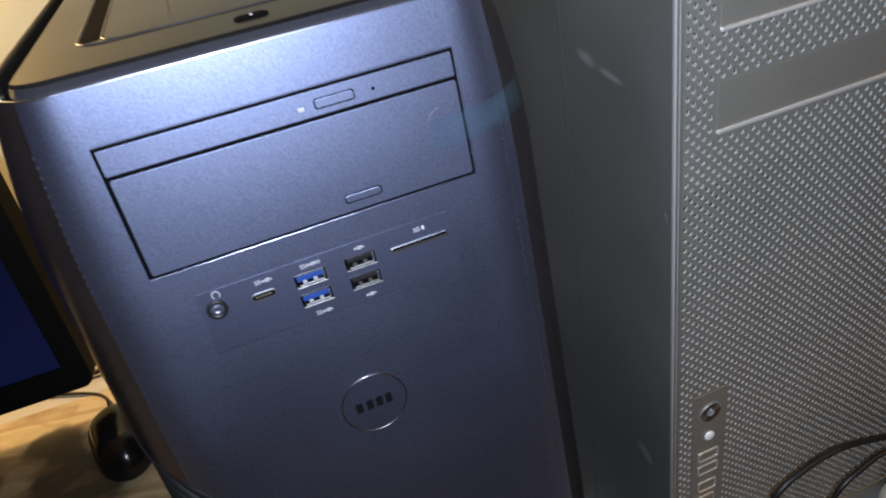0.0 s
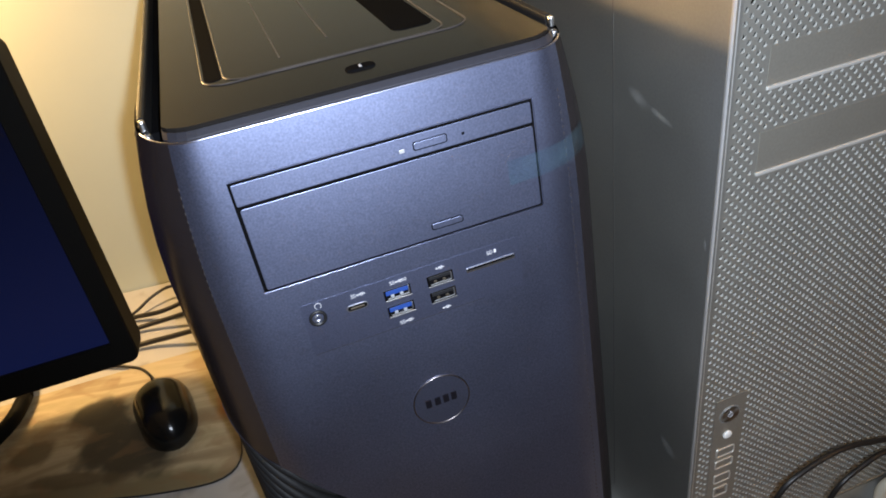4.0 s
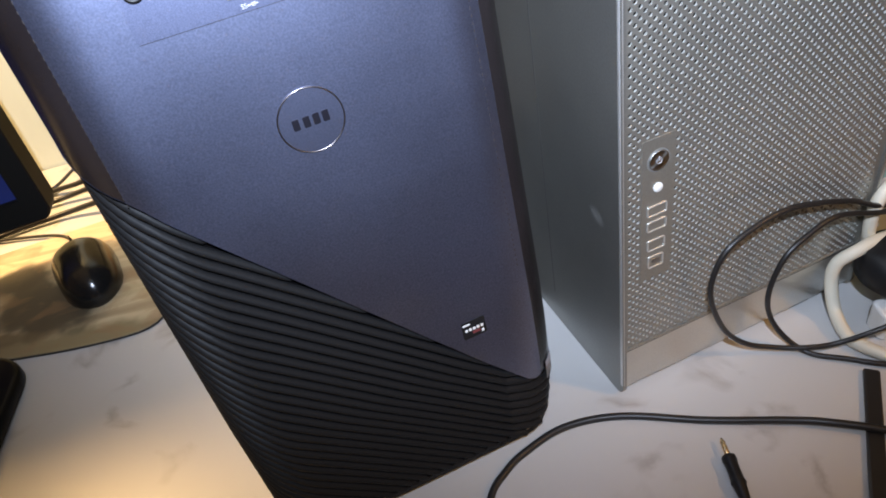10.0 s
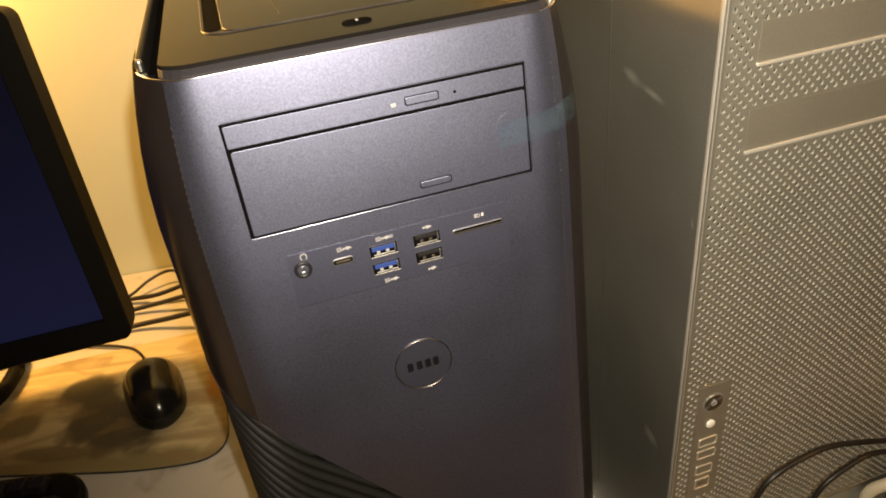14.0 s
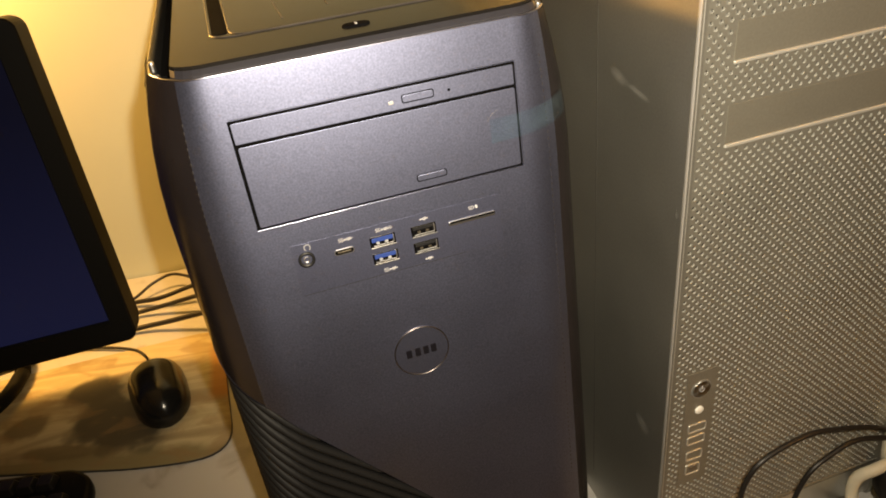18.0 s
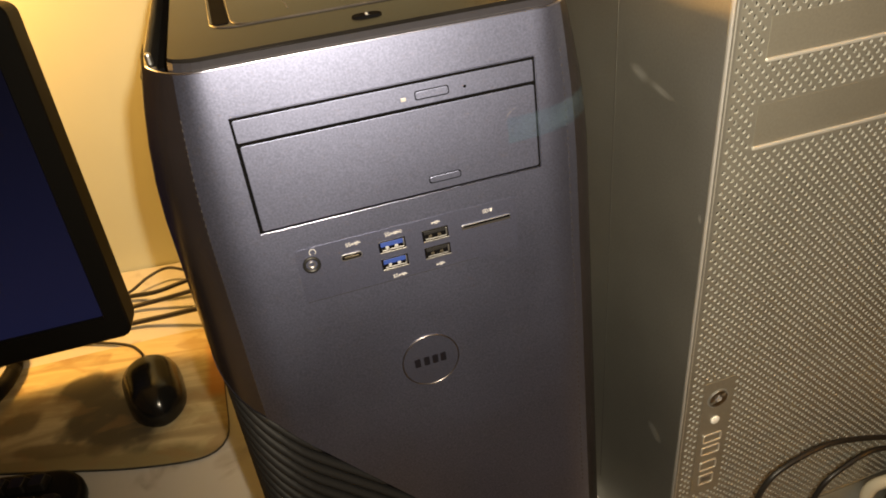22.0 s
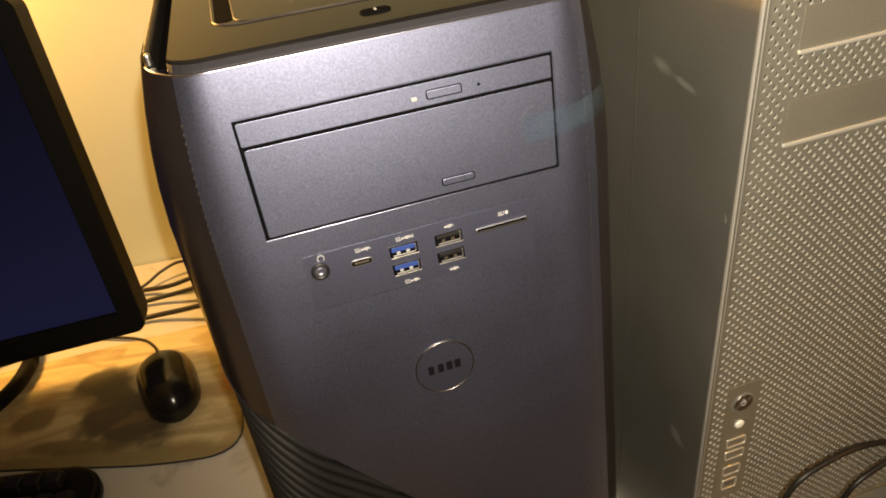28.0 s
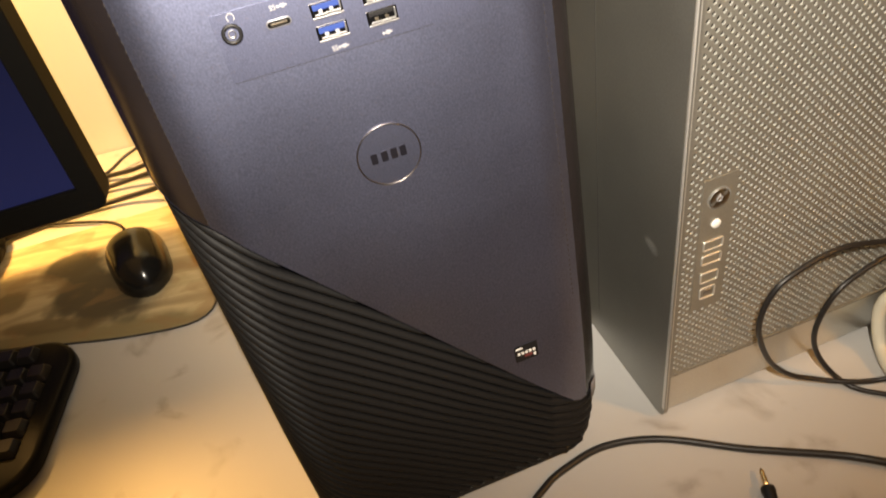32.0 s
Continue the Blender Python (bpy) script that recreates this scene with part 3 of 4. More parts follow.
M_WORN = mat("worn_plastic_edge", (0.035, 0.031, 0.030), 0.45, grain=0.3, scale=60)
part("tray_ridge", shift(ridge(0.122, 0.31, 0.012, 0.0735, 0.4420, 0.0007), pose(-0.002, 0, 0)), M_WORN, top, "", True)
part("tray_ridge", shift(ridge(0.1015, 0.30, 0.010, 0.0755, 0.4420, 0.0006), pose(-0.0033, 0, 0)), M_WORN, top, "", True)
for x, y in ((-0.028, 0.092), (-0.003, 0.106)):
    part("tray_seam", box(x - 0.0004, x + 0.0004, y, 0.36, 0.4418, 0.4422), M_WORN, top)
# no recess here: the grooves' depth and darkness are put into colour
part("tray_groove", shift(slab(0.0205, 0.27, 0.006, 0.441, 0.4423, 0.0004), pose(0.0355, 0.223, 0)), M_GAP, top, "flush near-black strip painted as a dark groove in the tray")
part("tray_groove", shift(slab(0.0075, 0.29, 0.003, 0.441, 0.4423, 0.0004), pose(-0.0585, 0.226, 0)), M_GAP, top, "flush near-black strip painted as a dark groove in the tray")
pb = part("power_button", shift(slab(0.0130, 0.0078, 0.0038, 0.441, 0.4428, 0.0008, 8), pose(0.0, 0.0520, 0)), M_GAP, top, "dark oval power button")
part("power_mark", box(-0.0005, 0.0005, 0.0505, 0.0535, 0.4427, 0.4430), M_PRINT, pb)

# strip of clear blue protective film over the edge of the bay door
film_mat = mat("clear_blue_film", (0.16, 0.27, 0.33), 0.30)
nt = film_mat.node_tree
b_ = nt.nodes["Principled BSDF"]
tr = nt.nodes.new("ShaderNodeBsdfTransparent")
tr.inputs[0].default_value = (0.96, 0.99, 1.0, 1)
mx = nt.nodes.new("ShaderNodeMixShader")
nz = nt.nodes.new("ShaderNodeTexNoise")
nz.inputs["Scale"].default_value = 55.0
nt.links.new(nt.nodes["Texture Coordinate"].outputs["Object"], nz.inputs["Vector"])
rg = nt.nodes.new("ShaderNodeMapRange")
rg.inputs[1].default_value, rg.inputs[2].default_value = 0.35, 0.65
rg.inputs[3].default_value, rg.inputs[4].default_value = 0.015, 0.055
nt.links.new(nz.outputs[0], rg.inputs[0])
nt.links.new(rg.outputs[0], mx.inputs[0])
nt.links.new(tr.outputs[0], mx.inputs[1])
nt.links.new(b_.outputs[0], mx.inputs[2])
nt.links.new(mx.outputs[0], nt.nodes["Material Output"].inputs[0])


def film_strip(cols, z_mid, drop, tall, out):
    bm = bmesh.new()
    rows = []
    for n, i in enumerate(cols):
        zc = z_mid - drop * n
        lo_, hi_ = zc - tall / 2, zc + tall / 2
        rows.append([bm.verts.new((*around(z, o)[i], z)) for z, o in ((lo_, out), (hi_, out), (hi_, out - 0.00012), (lo_, out - 0.00012))])
    for a, b in zip(rows, rows[1:]):
        for k in range(4):
            bm.faces.new((a[k], a[(k + 1) % 4], b[(k + 1) % 4], b[k]))
    return bm


part("protective_film", film_strip((24, 25, 26, 27, 28, 29, 30, 31), 0.3885, -0.0004, 0.0115, 0.0005), film_mat, tower, "strip of clear blue protective film", True)
# lower tip of the trim, its lit look put into a pale colour
part("trim_tip", film_strip((30, 31, 32), 0.060, 0.0012, 0.017, 0.0006), M_TIP, tower, "small lower tip of the side trim, painted pale as if lit", True)
for pts in ([(0.0490, 0.3935), (0.0510, 0.3965), (0.0545, 0.3985)],):
    part("film_crease", tube([(x, lean(z) - 0.0004, z) for x, z in pts], 0.00004, 6, 4), M_RING, tower)

# ---------------------------------------------------------------- the aluminium tower
# paler copy of the sheet's metal, for the light caught inside the holes
M_RIM = mat("lit_hole_edge", (0.43, 0.43, 0.40), 0.45, 0.4)
M_LINER = mat("inner_liner_metal", (0.22, 0.22, 0.21), 0.5, 0.3)
M_FOOT = mat("satin_foot_aluminium", (0.55, 0.55, 0.52), 0.30, 0.88, grain=0.05, scale=700, stain=0.08, stain_scale=12, spread=0.06)
# polished lips and rims; also paints in the light along the front edges
M_LIP = mat("lit_polished_aluminium", (0.72, 0.72, 0.70), 0.34, 0.75)
M_DOOR = mat("satin_door_aluminium", (0.33, 0.32, 0.28), 0.44, 0.80, grain=0.05, scale=700, stain=0.06, stain_scale=9, spread=0.06)
M_SEAM = mat("dull_seam_metal", (0.25, 0.25, 0.232), 0.5, 0.9)
WIDE, DEEP, HIGH = 0.206, 0.475, 0.511
mac = tagged(empty("aluminium_tower", pose(0.0035, 0.0012, 0, 0, 0, -2)), "silver aluminium computer tower with a perforated front", "computer tower", "computers on the desk")


def bent_sheet(x0, x1, profile, thick):
    """A bent metal sheet across the tower, from a side profile of (y, z)."""
    bm = bmesh.new()
    n = len(profile)
    inner = []
    for i, (y, z) in enumerate(profile):
        a, b = profile[max(i - 1, 0)], profile[min(i + 1, n - 1)]
        dy, dz = b[0] - a[0], b[1] - a[1]
        k = math.hypot(dy, dz)
        inner.append((y - dz / k * thick, z + dy / k * thick))
    rows = []
    for (y, z), (y2, z2) in zip(profile, inner):
        rows.append([bm.verts.new(p) for p in ((x0, y, z), (x1, y, z), (x1, y2, z2), (x0, y2, z2))])
    for a, b in zip(rows, rows[1:]):
        for k in range(4):
            bm.faces.new((a[k], a[(k + 1) % 4], b[(k + 1) % 4], b[k]))
    bm.faces.new(rows[0][::-1])
    bm.faces.new(rows[-1])
    return bm


def curl(z_from, z_end, back, r, sign):
    """Side profile of a foot or handle: down (or up) the front, round, and back."""
    pts = [(0.0, z_from)]
    for i in range(9):
        a = radians(90 * i / 8)
        pts.append((r - r * math.cos(a), z_end - sign * (r - r * math.sin(a))))
    pts.append((back, z_end))
    for i in range(1, 7):
        a = radians(90 * i / 6)
        pts.append((back + 0.018 * math.sin(a), z_end - sign * (0.018 - 0.018 * math.cos(a))))
    return pts


for front in (True, False):
    for sign, z_from, z_end in ((-1, 0.0450, 0.0008), (1, 0.462, HIGH)):
        pr = curl(z_from, z_end, 0.105, 0.009, sign)
        pr = [(y, z) for y, z in pr] if front else [(DEEP - y, z) for y, z in pr]
        part("foot_strip" if sign < 0 else "handle", bent_sheet(0.0032, WIDE - 0.0032, pr, (0.004 if front else -0.004) * (1 if sign < 0 else -1)), M_FOOT, mac, "bent aluminium strip", False)

# side walls with the body between them
def side(x0, x1):
    ring_ = [(0.2375 - 0.0013 + u, 0.2555 + q) for u, q in outline(DEEP + 0.0025, HIGH - 0.0016, 0.010, 8)]
    return loft([[(x, y, z) for y, z in ring_] for x in (x0, x1)])


for x0, x1 in ((0.0, 0.003), (WIDE - 0.003, WIDE)):
    part("side_panel", side(x0, x1), M_ALU_SIDE, mac, "bare aluminium side panel")
for x in (-0.0004, WIDE - 0.0026):
    part("front_edge", box(x, x + 0.0030, -0.0026, 0.0012, 0.011, HIGH - 0.011, 0.0014), M_LIP, mac, "rounded front edge, lightened as if catching light")
part("panel_seam", box(-0.00006, 0.001, 0.0900, 0.0912, 0.03, 0.476), M_SEAM, mac)
part("core", box(0.004, WIDE - 0.004, 0.030, DEEP - 0.006, 0.032, 0.472), M_BLACK, mac, "dark interior behind the grille")
part("back_panel", box(0.003, WIDE - 0.003, DEEP - 0.006, DEEP - 0.002, 0.03, 0.475), M_ALU_IN, mac)


def grille(x0, x1, z0, z1, column, pitch, r, y, depth, keep):
    """A plate of round holes in upright columns, every other one half a step lower, hole by hole."""
    verts, faces, walls = [], [], []
    hole = [(r * math.cos(radians(30 * k)), r * math.sin(radians(30 * k))) for k in range(12)]
    w, h = column / 2, pitch / 2
    cell = [(w, 0), (w, h * 0.5), (w, h), (0, h), (-w, h), (-w, h * 0.5), (-w, 0), (-w, -h * 0.5), (-w, -h), (0, -h), (w, -h), (w, -h * 0.5)]
    for i in range(int((x1 - x0) / column) + 1):
        for j in range(int((z1 - z0) / pitch) + 1):
            cx, cz = x0 + i * column, z0 + (j + 0.5 * (i % 2)) * pitch
            kind = keep(cx, cz)
            if not kind:
                continue
            b = len(verts)
            if kind == "blank":
                verts += [(cx + u, y, cz + v) for u, v in cell]
                faces.append(tuple(range(b, b + 12)))
                continue
            verts += [(cx + u, y, cz + v) for u, v in cell]
            verts += [(cx + u, y, cz + v) for u, v in hole]
            if depth:
                verts += [(cx + u, y + depth, cz + v) for u, v in hole]
            for k in range(12):
                n = (k + 1) % 12
                faces.append((b + k, b + n, b + 12 + n, b + 12 + k))
                if depth:
                    walls.append((b + 12 + k, b + 12 + n, b + 24 + n, b + 24 + k))
    return verts, faces, walls


def from_lists(name, verts, faces, material, parent, label=""):
    me = bpy.data.meshes.new(name)
    me.from_pydata(verts, [], faces)
    me.materials.append(material)
    ob = new(name, me)
    ob.parent = parent
    if label:
        ob["label"] = label
    return ob


SLOTS = ((0.0215, 0.1845, 0.3600, 0.3820), (0.0215, 0.1845, 0.4030, 0.4225))
PORTS = (0.0143, 0.0358, 0.1060, 0.2085)


def solid(x, z):
    """Whether a cell of the grille has a hole, is blank (beside a door or the ports), or is left out."""
    if not (0.0045 < x < WIDE - 0.0045 and 0.046 < z < 0.462):
        return ""
    for a, b, c, d in SLOTS + (PORTS,):
        if a + 0.0018 < x < b - 0.0018 and c + 0.0032 < z < d - 0.0032:
            return ""
        if a - 0.0009 < x < b + 0.0009 and c - 0.0009 < z < d + 0.0009:
            return "blank"
    return "hole"


v, f, w = grille(0.0068, WIDE - 0.006, 0.0485, 0.464, 0.0028, 0.0056, 0.00120, 0.0, 0.0012, solid)
gr = from_lists("perforated_grille", v, f, M_ALU, mac, "aluminium sheet with rows of round holes")
from_lists("hole_edges", v, w, M_RIM, gr, "cut edges of the holes, lightened as if catching light")
v, f, w = grille(0.0068, WIDE - 0.006, 0.0460, 0.464, 0.0028, 0.0056, 0.00085, 0.0085, 0, lambda x, z: "hole")
from_lists("inner_grille", v, f, M_MESH, mac, "second perforated sheet behind the first")
part("grille_border", box(0.0028, 0.0055, -0.0001, 0.002, 0.0450, 0.464), M_ALU, mac)
part("grille_border", box(WIDE - 0.0080, WIDE - 0.0028, -0.0001, 0.002, 0.0450, 0.464), M_ALU, mac)
part("grille_backing", box(0.0045, WIDE - 0.0045, 0.0034, 0.0042, 0.039, 0.0555), M_ALU_IN, mac)
part("grille_gap", box(0.0035, WIDE - 0.0035, -0.0002, 0.003, 0.0444, 0.0450), M_GAP, mac)
part("foot_lip", box(0.0035, WIDE - 0.0035, -0.0006, 0.003, 0.0451, 0.0475, 0.0004), M_ALU, mac)
part("upper_backing", box(0.0045, WIDE - 0.0045, 0.0044, 0.0052, 0.332, 0.440), M_LINER, mac, "pale inner sheet behind the drive doors")
for a, b, c_, d in SLOTS:
    dr = part("drive_door", box(a, b, -0.00015, 0.004, c_ + 0.0014, d), M_DOOR, mac, "plain aluminium optical drive door")
    part("door_lip", box(a, b, -0.0011, 0.004, c_ - 0.0006, c_ + 0.0012, 0.0005), M_LIP, dr)
pp = part("port_plate", box(PORTS[0], PORTS[1], -0.0003, 0.003, PORTS[2], PORTS[3], 0.0001), M_ALU, mac, "flat aluminium strip with buttons and ports")
FRONT = pose(0, 0, 0, 90)


def at_front(x, z, y=0.0):
    return Matrix.Translation((x, y, z)) @ FRONT


PX = 0.0250
M_SPUN = mat("spun_metal", (0.30, 0.30, 0.29), 0.30, 1.0)
tn = M_SPUN.node_tree.nodes.new("ShaderNodeTangent")
tn.direction_type, tn.axis = "RADIAL", "Z"
M_SPUN.node_tree.links.new(tn.outputs[0], M_SPUN.node_tree.nodes["Principled BSDF"].inputs["Tangent"])
M_SPUN.node_tree.nodes["Principled BSDF"].inputs["Anisotropic"].default_value = 0.9
btn = part("power_button", turned([(0.0066, 0.0), (0.0066, 0.0006), (0.0060, 0.0009), (0.0036, 0.0005), (0.0001, 0.0003)], 40), M_SPUN, pp, "round spun metal power button", True)
btn.matrix_basis = at_front(PX, 0.1935, -0.0003)
part("button_ring", turned([(0.0074, 0.0), (0.0074, 0.00025), (0.0067, 0.00025)], 40), M_LINER, btn, "dark gap round the button")
part("button_mark", box(-0.0003, 0.0003, 0.0003, 0.0026, 0.0004, 0.0010), M_PRINT, btn)
part("button_mark", tube([(0.0017 * math.sin(radians(a)), 0.0017 * math.cos(radians(a)), 0.0008) for a in range(40, 321, 28)], 0.00022, 6, 2), M_PRINT, btn)
part("jack", shift(turned([(0.0031, 0.0), (0.0031, 0.0008), (0.0024, 0.0012), (0.0001, 0.0013)], 24), at_front(PX, 0.1752, -0.0003)), M_WHITE, pp, "round white headphone jack", True)


def frame_port(name, z, w, h, r):
    bm = bmesh.new()
    o, i_ = outline(w, h, r, 4), outline(w - 0.0013, h - 0.0013, max(r - 0.0006, 0.0003), 4)
    rows = []
    for ring_, y in ((o, 0.0), (o, 0.0007), (i_, 0.0007), (i_, -0.0015)):
        rows.append([bm.verts.new((u, q, y)) for u, q in ring_])
    for a, b in zip(rows, rows[1:]):
        for k in range(len(a)):
            bm.faces.new((a[k], a[(k + 1) % len(a)], b[(k + 1) % len(a)], b[k]))
    p = part(name, shift(bm, at_front(PX, z, -0.0003)), M_LIP, pp, "socket with a bright rim", False)
    part("opening", shift(slab(w - 0.0014, h - 0.0014, 0.0004, -0.001, 0.0001, 0.0001, 3), at_front(PX, z, -0.0003)), M_ALU, p)
    return p


for z, h, w in ((0.1592, 0.0075, 0.0135), (0.1478, 0.0075, 0.0135), (0.1328, 0.0085, 0.0125), (0.1192, 0.0095, 0.0110)):
    q = frame_port("port", z, w, h, 0.0014)
    if h > 0.009:
        part("tongue", box(PX - 0.0025, PX + 0.0025, -0.0009, 0, z - 0.001, z + 0.0022), M_DULL, q)

# faint scuffs on the bare side, fading out towards their rims
def scuff_mat():
    m = mat("scuffed_aluminium", (0.75, 0.75, 0.73), 0.5, 0.6)
    nt = m.node_tree
    b = nt.nodes["Principled BSDF"]
    co = nt.nodes.new("ShaderNodeTexCoord")
    far = nt.nodes.new("ShaderNodeVectorMath")
    far.operation = "LENGTH"
    nt.links.new(co.outputs["Object"], far.inputs[0])
    fade = nt.nodes.new("ShaderNodeMapRange")
    fade.interpolation_type = "SMOOTHSTEP"
    fade.inputs[1].default_value, fade.inputs[2].default_value = 0.1, 0.95
    fade.inputs[3].default_value, fade.inputs[4].default_value = 0.26, 0.0
    nt.links.new(far.outputs["Value"], fade.inputs[0])
    n = nt.nodes.new("ShaderNodeTexNoise")
    n.inputs["Scale"].default_value, n.inputs["Detail"].default_value = 3.0, 4
    nt.links.new(co.outputs["Object"], n.inputs["Vector"])
    mul = nt.nodes.new("ShaderNodeMath")
    mul.operation = "MULTIPLY"
    nt.links.new(fade.outputs[0], mul.inputs[0])
    nt.links.new(n.outputs[0], mul.inputs[1])
    nt.links.new(mul.outputs[0], b.inputs["Alpha"])
    return m


M_SCUFF = scuff_mat()
for y, z, long, wide, turn in ((0.066, 0.3830, 0.013, 0.0050, 12), (0.046, 0.3795, 0.016, 0.0030, 9), (0.0045, 0.325, 0.0045, 0.0012, 75), (0.024, 0.1500, 0.012, 0.0075, 20)):
    bm = bmesh.new()
    bmesh.ops.create_cone(bm, cap_ends=True, segments=24, radius1=1, radius2=1, depth=0.5)
    s = part("scuff", bm, M_SCUFF, mac, "pale scuff on the bare metal")
    s.matrix_basis = Matrix.Translation((-0.0001, y, z)) @ pose(0, 0, 0, turn, 0, 0) @ pose(0, 0, 0, 0, 90, 0) @ Matrix.Diagonal((wide, long, 0.0003, 1))

# ---------------------------------------------------------------- monitor
SCREEN_W, SCREEN_H = 0.56, 0.345
monitor = tagged(empty("monitor", Matrix.Translation((-0.3625, 0.437, 0.066)) @ pose(0, 0, 0, 0, 0, -3.5) @ pose(0, 0, 0, -6, 0, 0)), "black flat monitor showing an empty dark blue screen", "monitor")
cx, cz = -SCREEN_W / 2, SCREEN_H / 2
UP = pose(cx, 0, cz, 90)


def ring_plate(w, h, r, iw, ih, ir, d0, d1):
    bm = bmesh.new()
    rows = []
    for ring_, d in ((outline(w, h, r, 6), d1), (outline(w, h, r, 6), d0), (outline(w - 0.003, h - 0.003, r, 6), d0 - 0.002), (outline(iw + 0.003, ih + 0.003, ir, 6), d0 - 0.002), (outline(iw, ih, ir, 6), d0 + 0.001), (outline(iw, ih, ir, 6), d0 + 0.004)):
        rows.append([bm.verts.new((u, q, -d)) for u, q in ring_])
    for a, b in zip(rows, rows[1:]):
        for k in range(len(a)):
            bm.faces.new((a[k], a[(k + 1) % len(a)], b[(k + 1) % len(a)], b[k]))
    return shift(bm, UP)


part("bezel", ring_plate(SCREEN_W, SCREEN_H, 0.012, SCREEN_W - 0.046, SCREEN_H - 0.056, 0.001, 0.0, 0.030), M_BEZEL, monitor, "glossy black plastic bezel")
part("screen", box(-SCREEN_W + 0.020, -0.020, 0.0035, 0.006, 0.025, SCREEN_H - 0.025), M_SCREEN, monitor, "dark blue empty screen")
part("back_cover", shift(slab(SCREEN_W - 0.002, SCREEN_H - 0.002, 0.012, -0.048, -0.006, 0.008), UP), M_BEZEL, monitor)
part("neck", box(cx - 0.03, cx + 0.03, 0.03, 0.07, -0.046, 0.12, 0.008), M_BEZEL, monitor)
stand = part("stand", tube([(cx + 0.125 * math.cos(radians(a)), 0.065 + 0.105 * math.sin(radians(a)), -0.0505) for a in range(0, 361, 20)], 0.0085, 10, 3), M_BEZEL, monitor, "curved black stand ring", True)
stand.matrix_basis = pose(0, 0, 0, 6)

# ---------------------------------------------------------------- mouse pad, mouse, keyboard


def pad_print():
    """A faded picture: warm sand, a dark lying shape, an olive lower band and an orange end with lamplight painted in.
    """
    m = mat("pad_print_with_glow", (0.5, 0.4, 0.25), 0.65)
    nt = m.node_tree
    b = nt.nodes["Principled BSDF"]
    co = nt.nodes.new("ShaderNodeTexCoord").outputs["Object"]

    def noise(vector, scale, detail, distortion=0.0):
        n = nt.nodes.new("ShaderNodeTexNoise")
        n.inputs["Scale"].default_value, n.inputs["Detail"].default_value, n.inputs["Distortion"].default_value = scale, detail, distortion
        nt.links.new(vector, n.inputs["Vector"])
        return n.outputs[0]

    def placed(x, y, sx, sy, turn):
        """The way from a point of the pad, in units of an ellipse's half axes."""
        a = nt.nodes.new("ShaderNodeMapping")
        a.vector_type = "TEXTURE"
        a.inputs["Location"].default_value = (x, y, 0)
        a.inputs["Rotation"].default_value = (0, 0, radians(turn))
        a.inputs["Scale"].default_value = (sx, sy, 1)
        nt.links.new(co, a.inputs["Vector"])
        return a.outputs[0]

    def ramped(value, low, high, a=1.0, b_=0.0):
        r = nt.nodes.new("ShaderNodeMapRange")
        r.interpolation_type = "SMOOTHSTEP"
        r.inputs[1].default_value, r.inputs[2].default_value, r.inputs[3].default_value, r.inputs[4].default_value = low, high, a, b_
        nt.links.new(value, r.inputs[0])
        return r.outputs[0]

    def madd(a, k, c):
        n = nt.nodes.new("ShaderNodeMath")
        n.operation = "MULTIPLY_ADD"
        nt.links.new(a, n.inputs[0])
        n.inputs[1].default_value = k
        nt.links.new(c, n.inputs[2])
        return n.outputs[0]

    def over(under, amount, colour):
        mix = nt.nodes.new("ShaderNodeMixRGB")
        nt.links.new(amount, mix.inputs[0])
        nt.links.new(under, mix.inputs[1])
        mix.inputs[2].default_value = (*colour, 1)
        return mix.outputs[0]

    flow = noise(placed(0, 0, 0.22, 0.035, -14), 1.0, 5, 0.6)
    ramp = nt.nodes.new("ShaderNodeValToRGB")
    e = ramp.color_ramp.elements
    e[0].position, e[0].color = 0.30, (0.27, 0.21, 0.12, 1)
    e[1].position, e[1].color = 0.70, (0.58, 0.49, 0.31, 1)
    for p, c_ in ((0.44, (0.38, 0.30, 0.18, 1)), (0.52, (0.52, 0.43, 0.27, 1)), (0.60, (0.42, 0.35, 0.21, 1))):
        e.new(p).color = c_
    nt.links.new(flow, ramp.inputs[0])
    last = ramp.outputs[0]
    wobble = noise(co, 24.0, 3)
    sep = nt.nodes.new("ShaderNodeSeparateXYZ")
    nt.links.new(placed(0.05, -0.075, 1, 1, -19), sep.inputs[0])
    last = over(last, ramped(madd(wobble, 0.03, sep.outputs[1]), 0.004, 0.018, 0.85, 0.0), (0.19, 0.155, 0.08))
    for x, y, sx, sy, turn, far, colour in ((0.008, -0.022, 0.060, 0.038, -35, 1.0, (0.075, 0.060, 0.036)), (-0.030, 0.050, 0.034, 0.026, 10, 0.95, (0.085, 0.066, 0.040)), (-0.020, 0.010, 0.03, 0.05, -10, 0.95, (0.085, 0.068, 0.042)),
                                            (-0.096, 0.020, 0.026, 0.020, 20, 0.8, (0.12, 0.085, 0.045)), (-0.060, -0.035, 0.055, 0.010, -22, 0.8, (0.14, 0.10, 0.05))):
        length = nt.nodes.new("ShaderNodeVectorMath")
        length.operation = "LENGTH"
        nt.links.new(placed(x, y, sx, sy, turn), length.inputs[0])
        last = over(last, ramped(madd(wobble, 1.3, length.outputs["Value"]), 1.30, 1.85, far, 0.0), colour)
    # orange end: partly print, partly the wall lamp's glow put into the colour
    ends = nt.nodes.new("ShaderNodeSeparateXYZ")
    nt.links.new(placed(0.103, 0, 1, 1, -6), ends.inputs[0])
    both = nt.nodes.new("ShaderNodeMath")
    both.operation = "MULTIPLY"
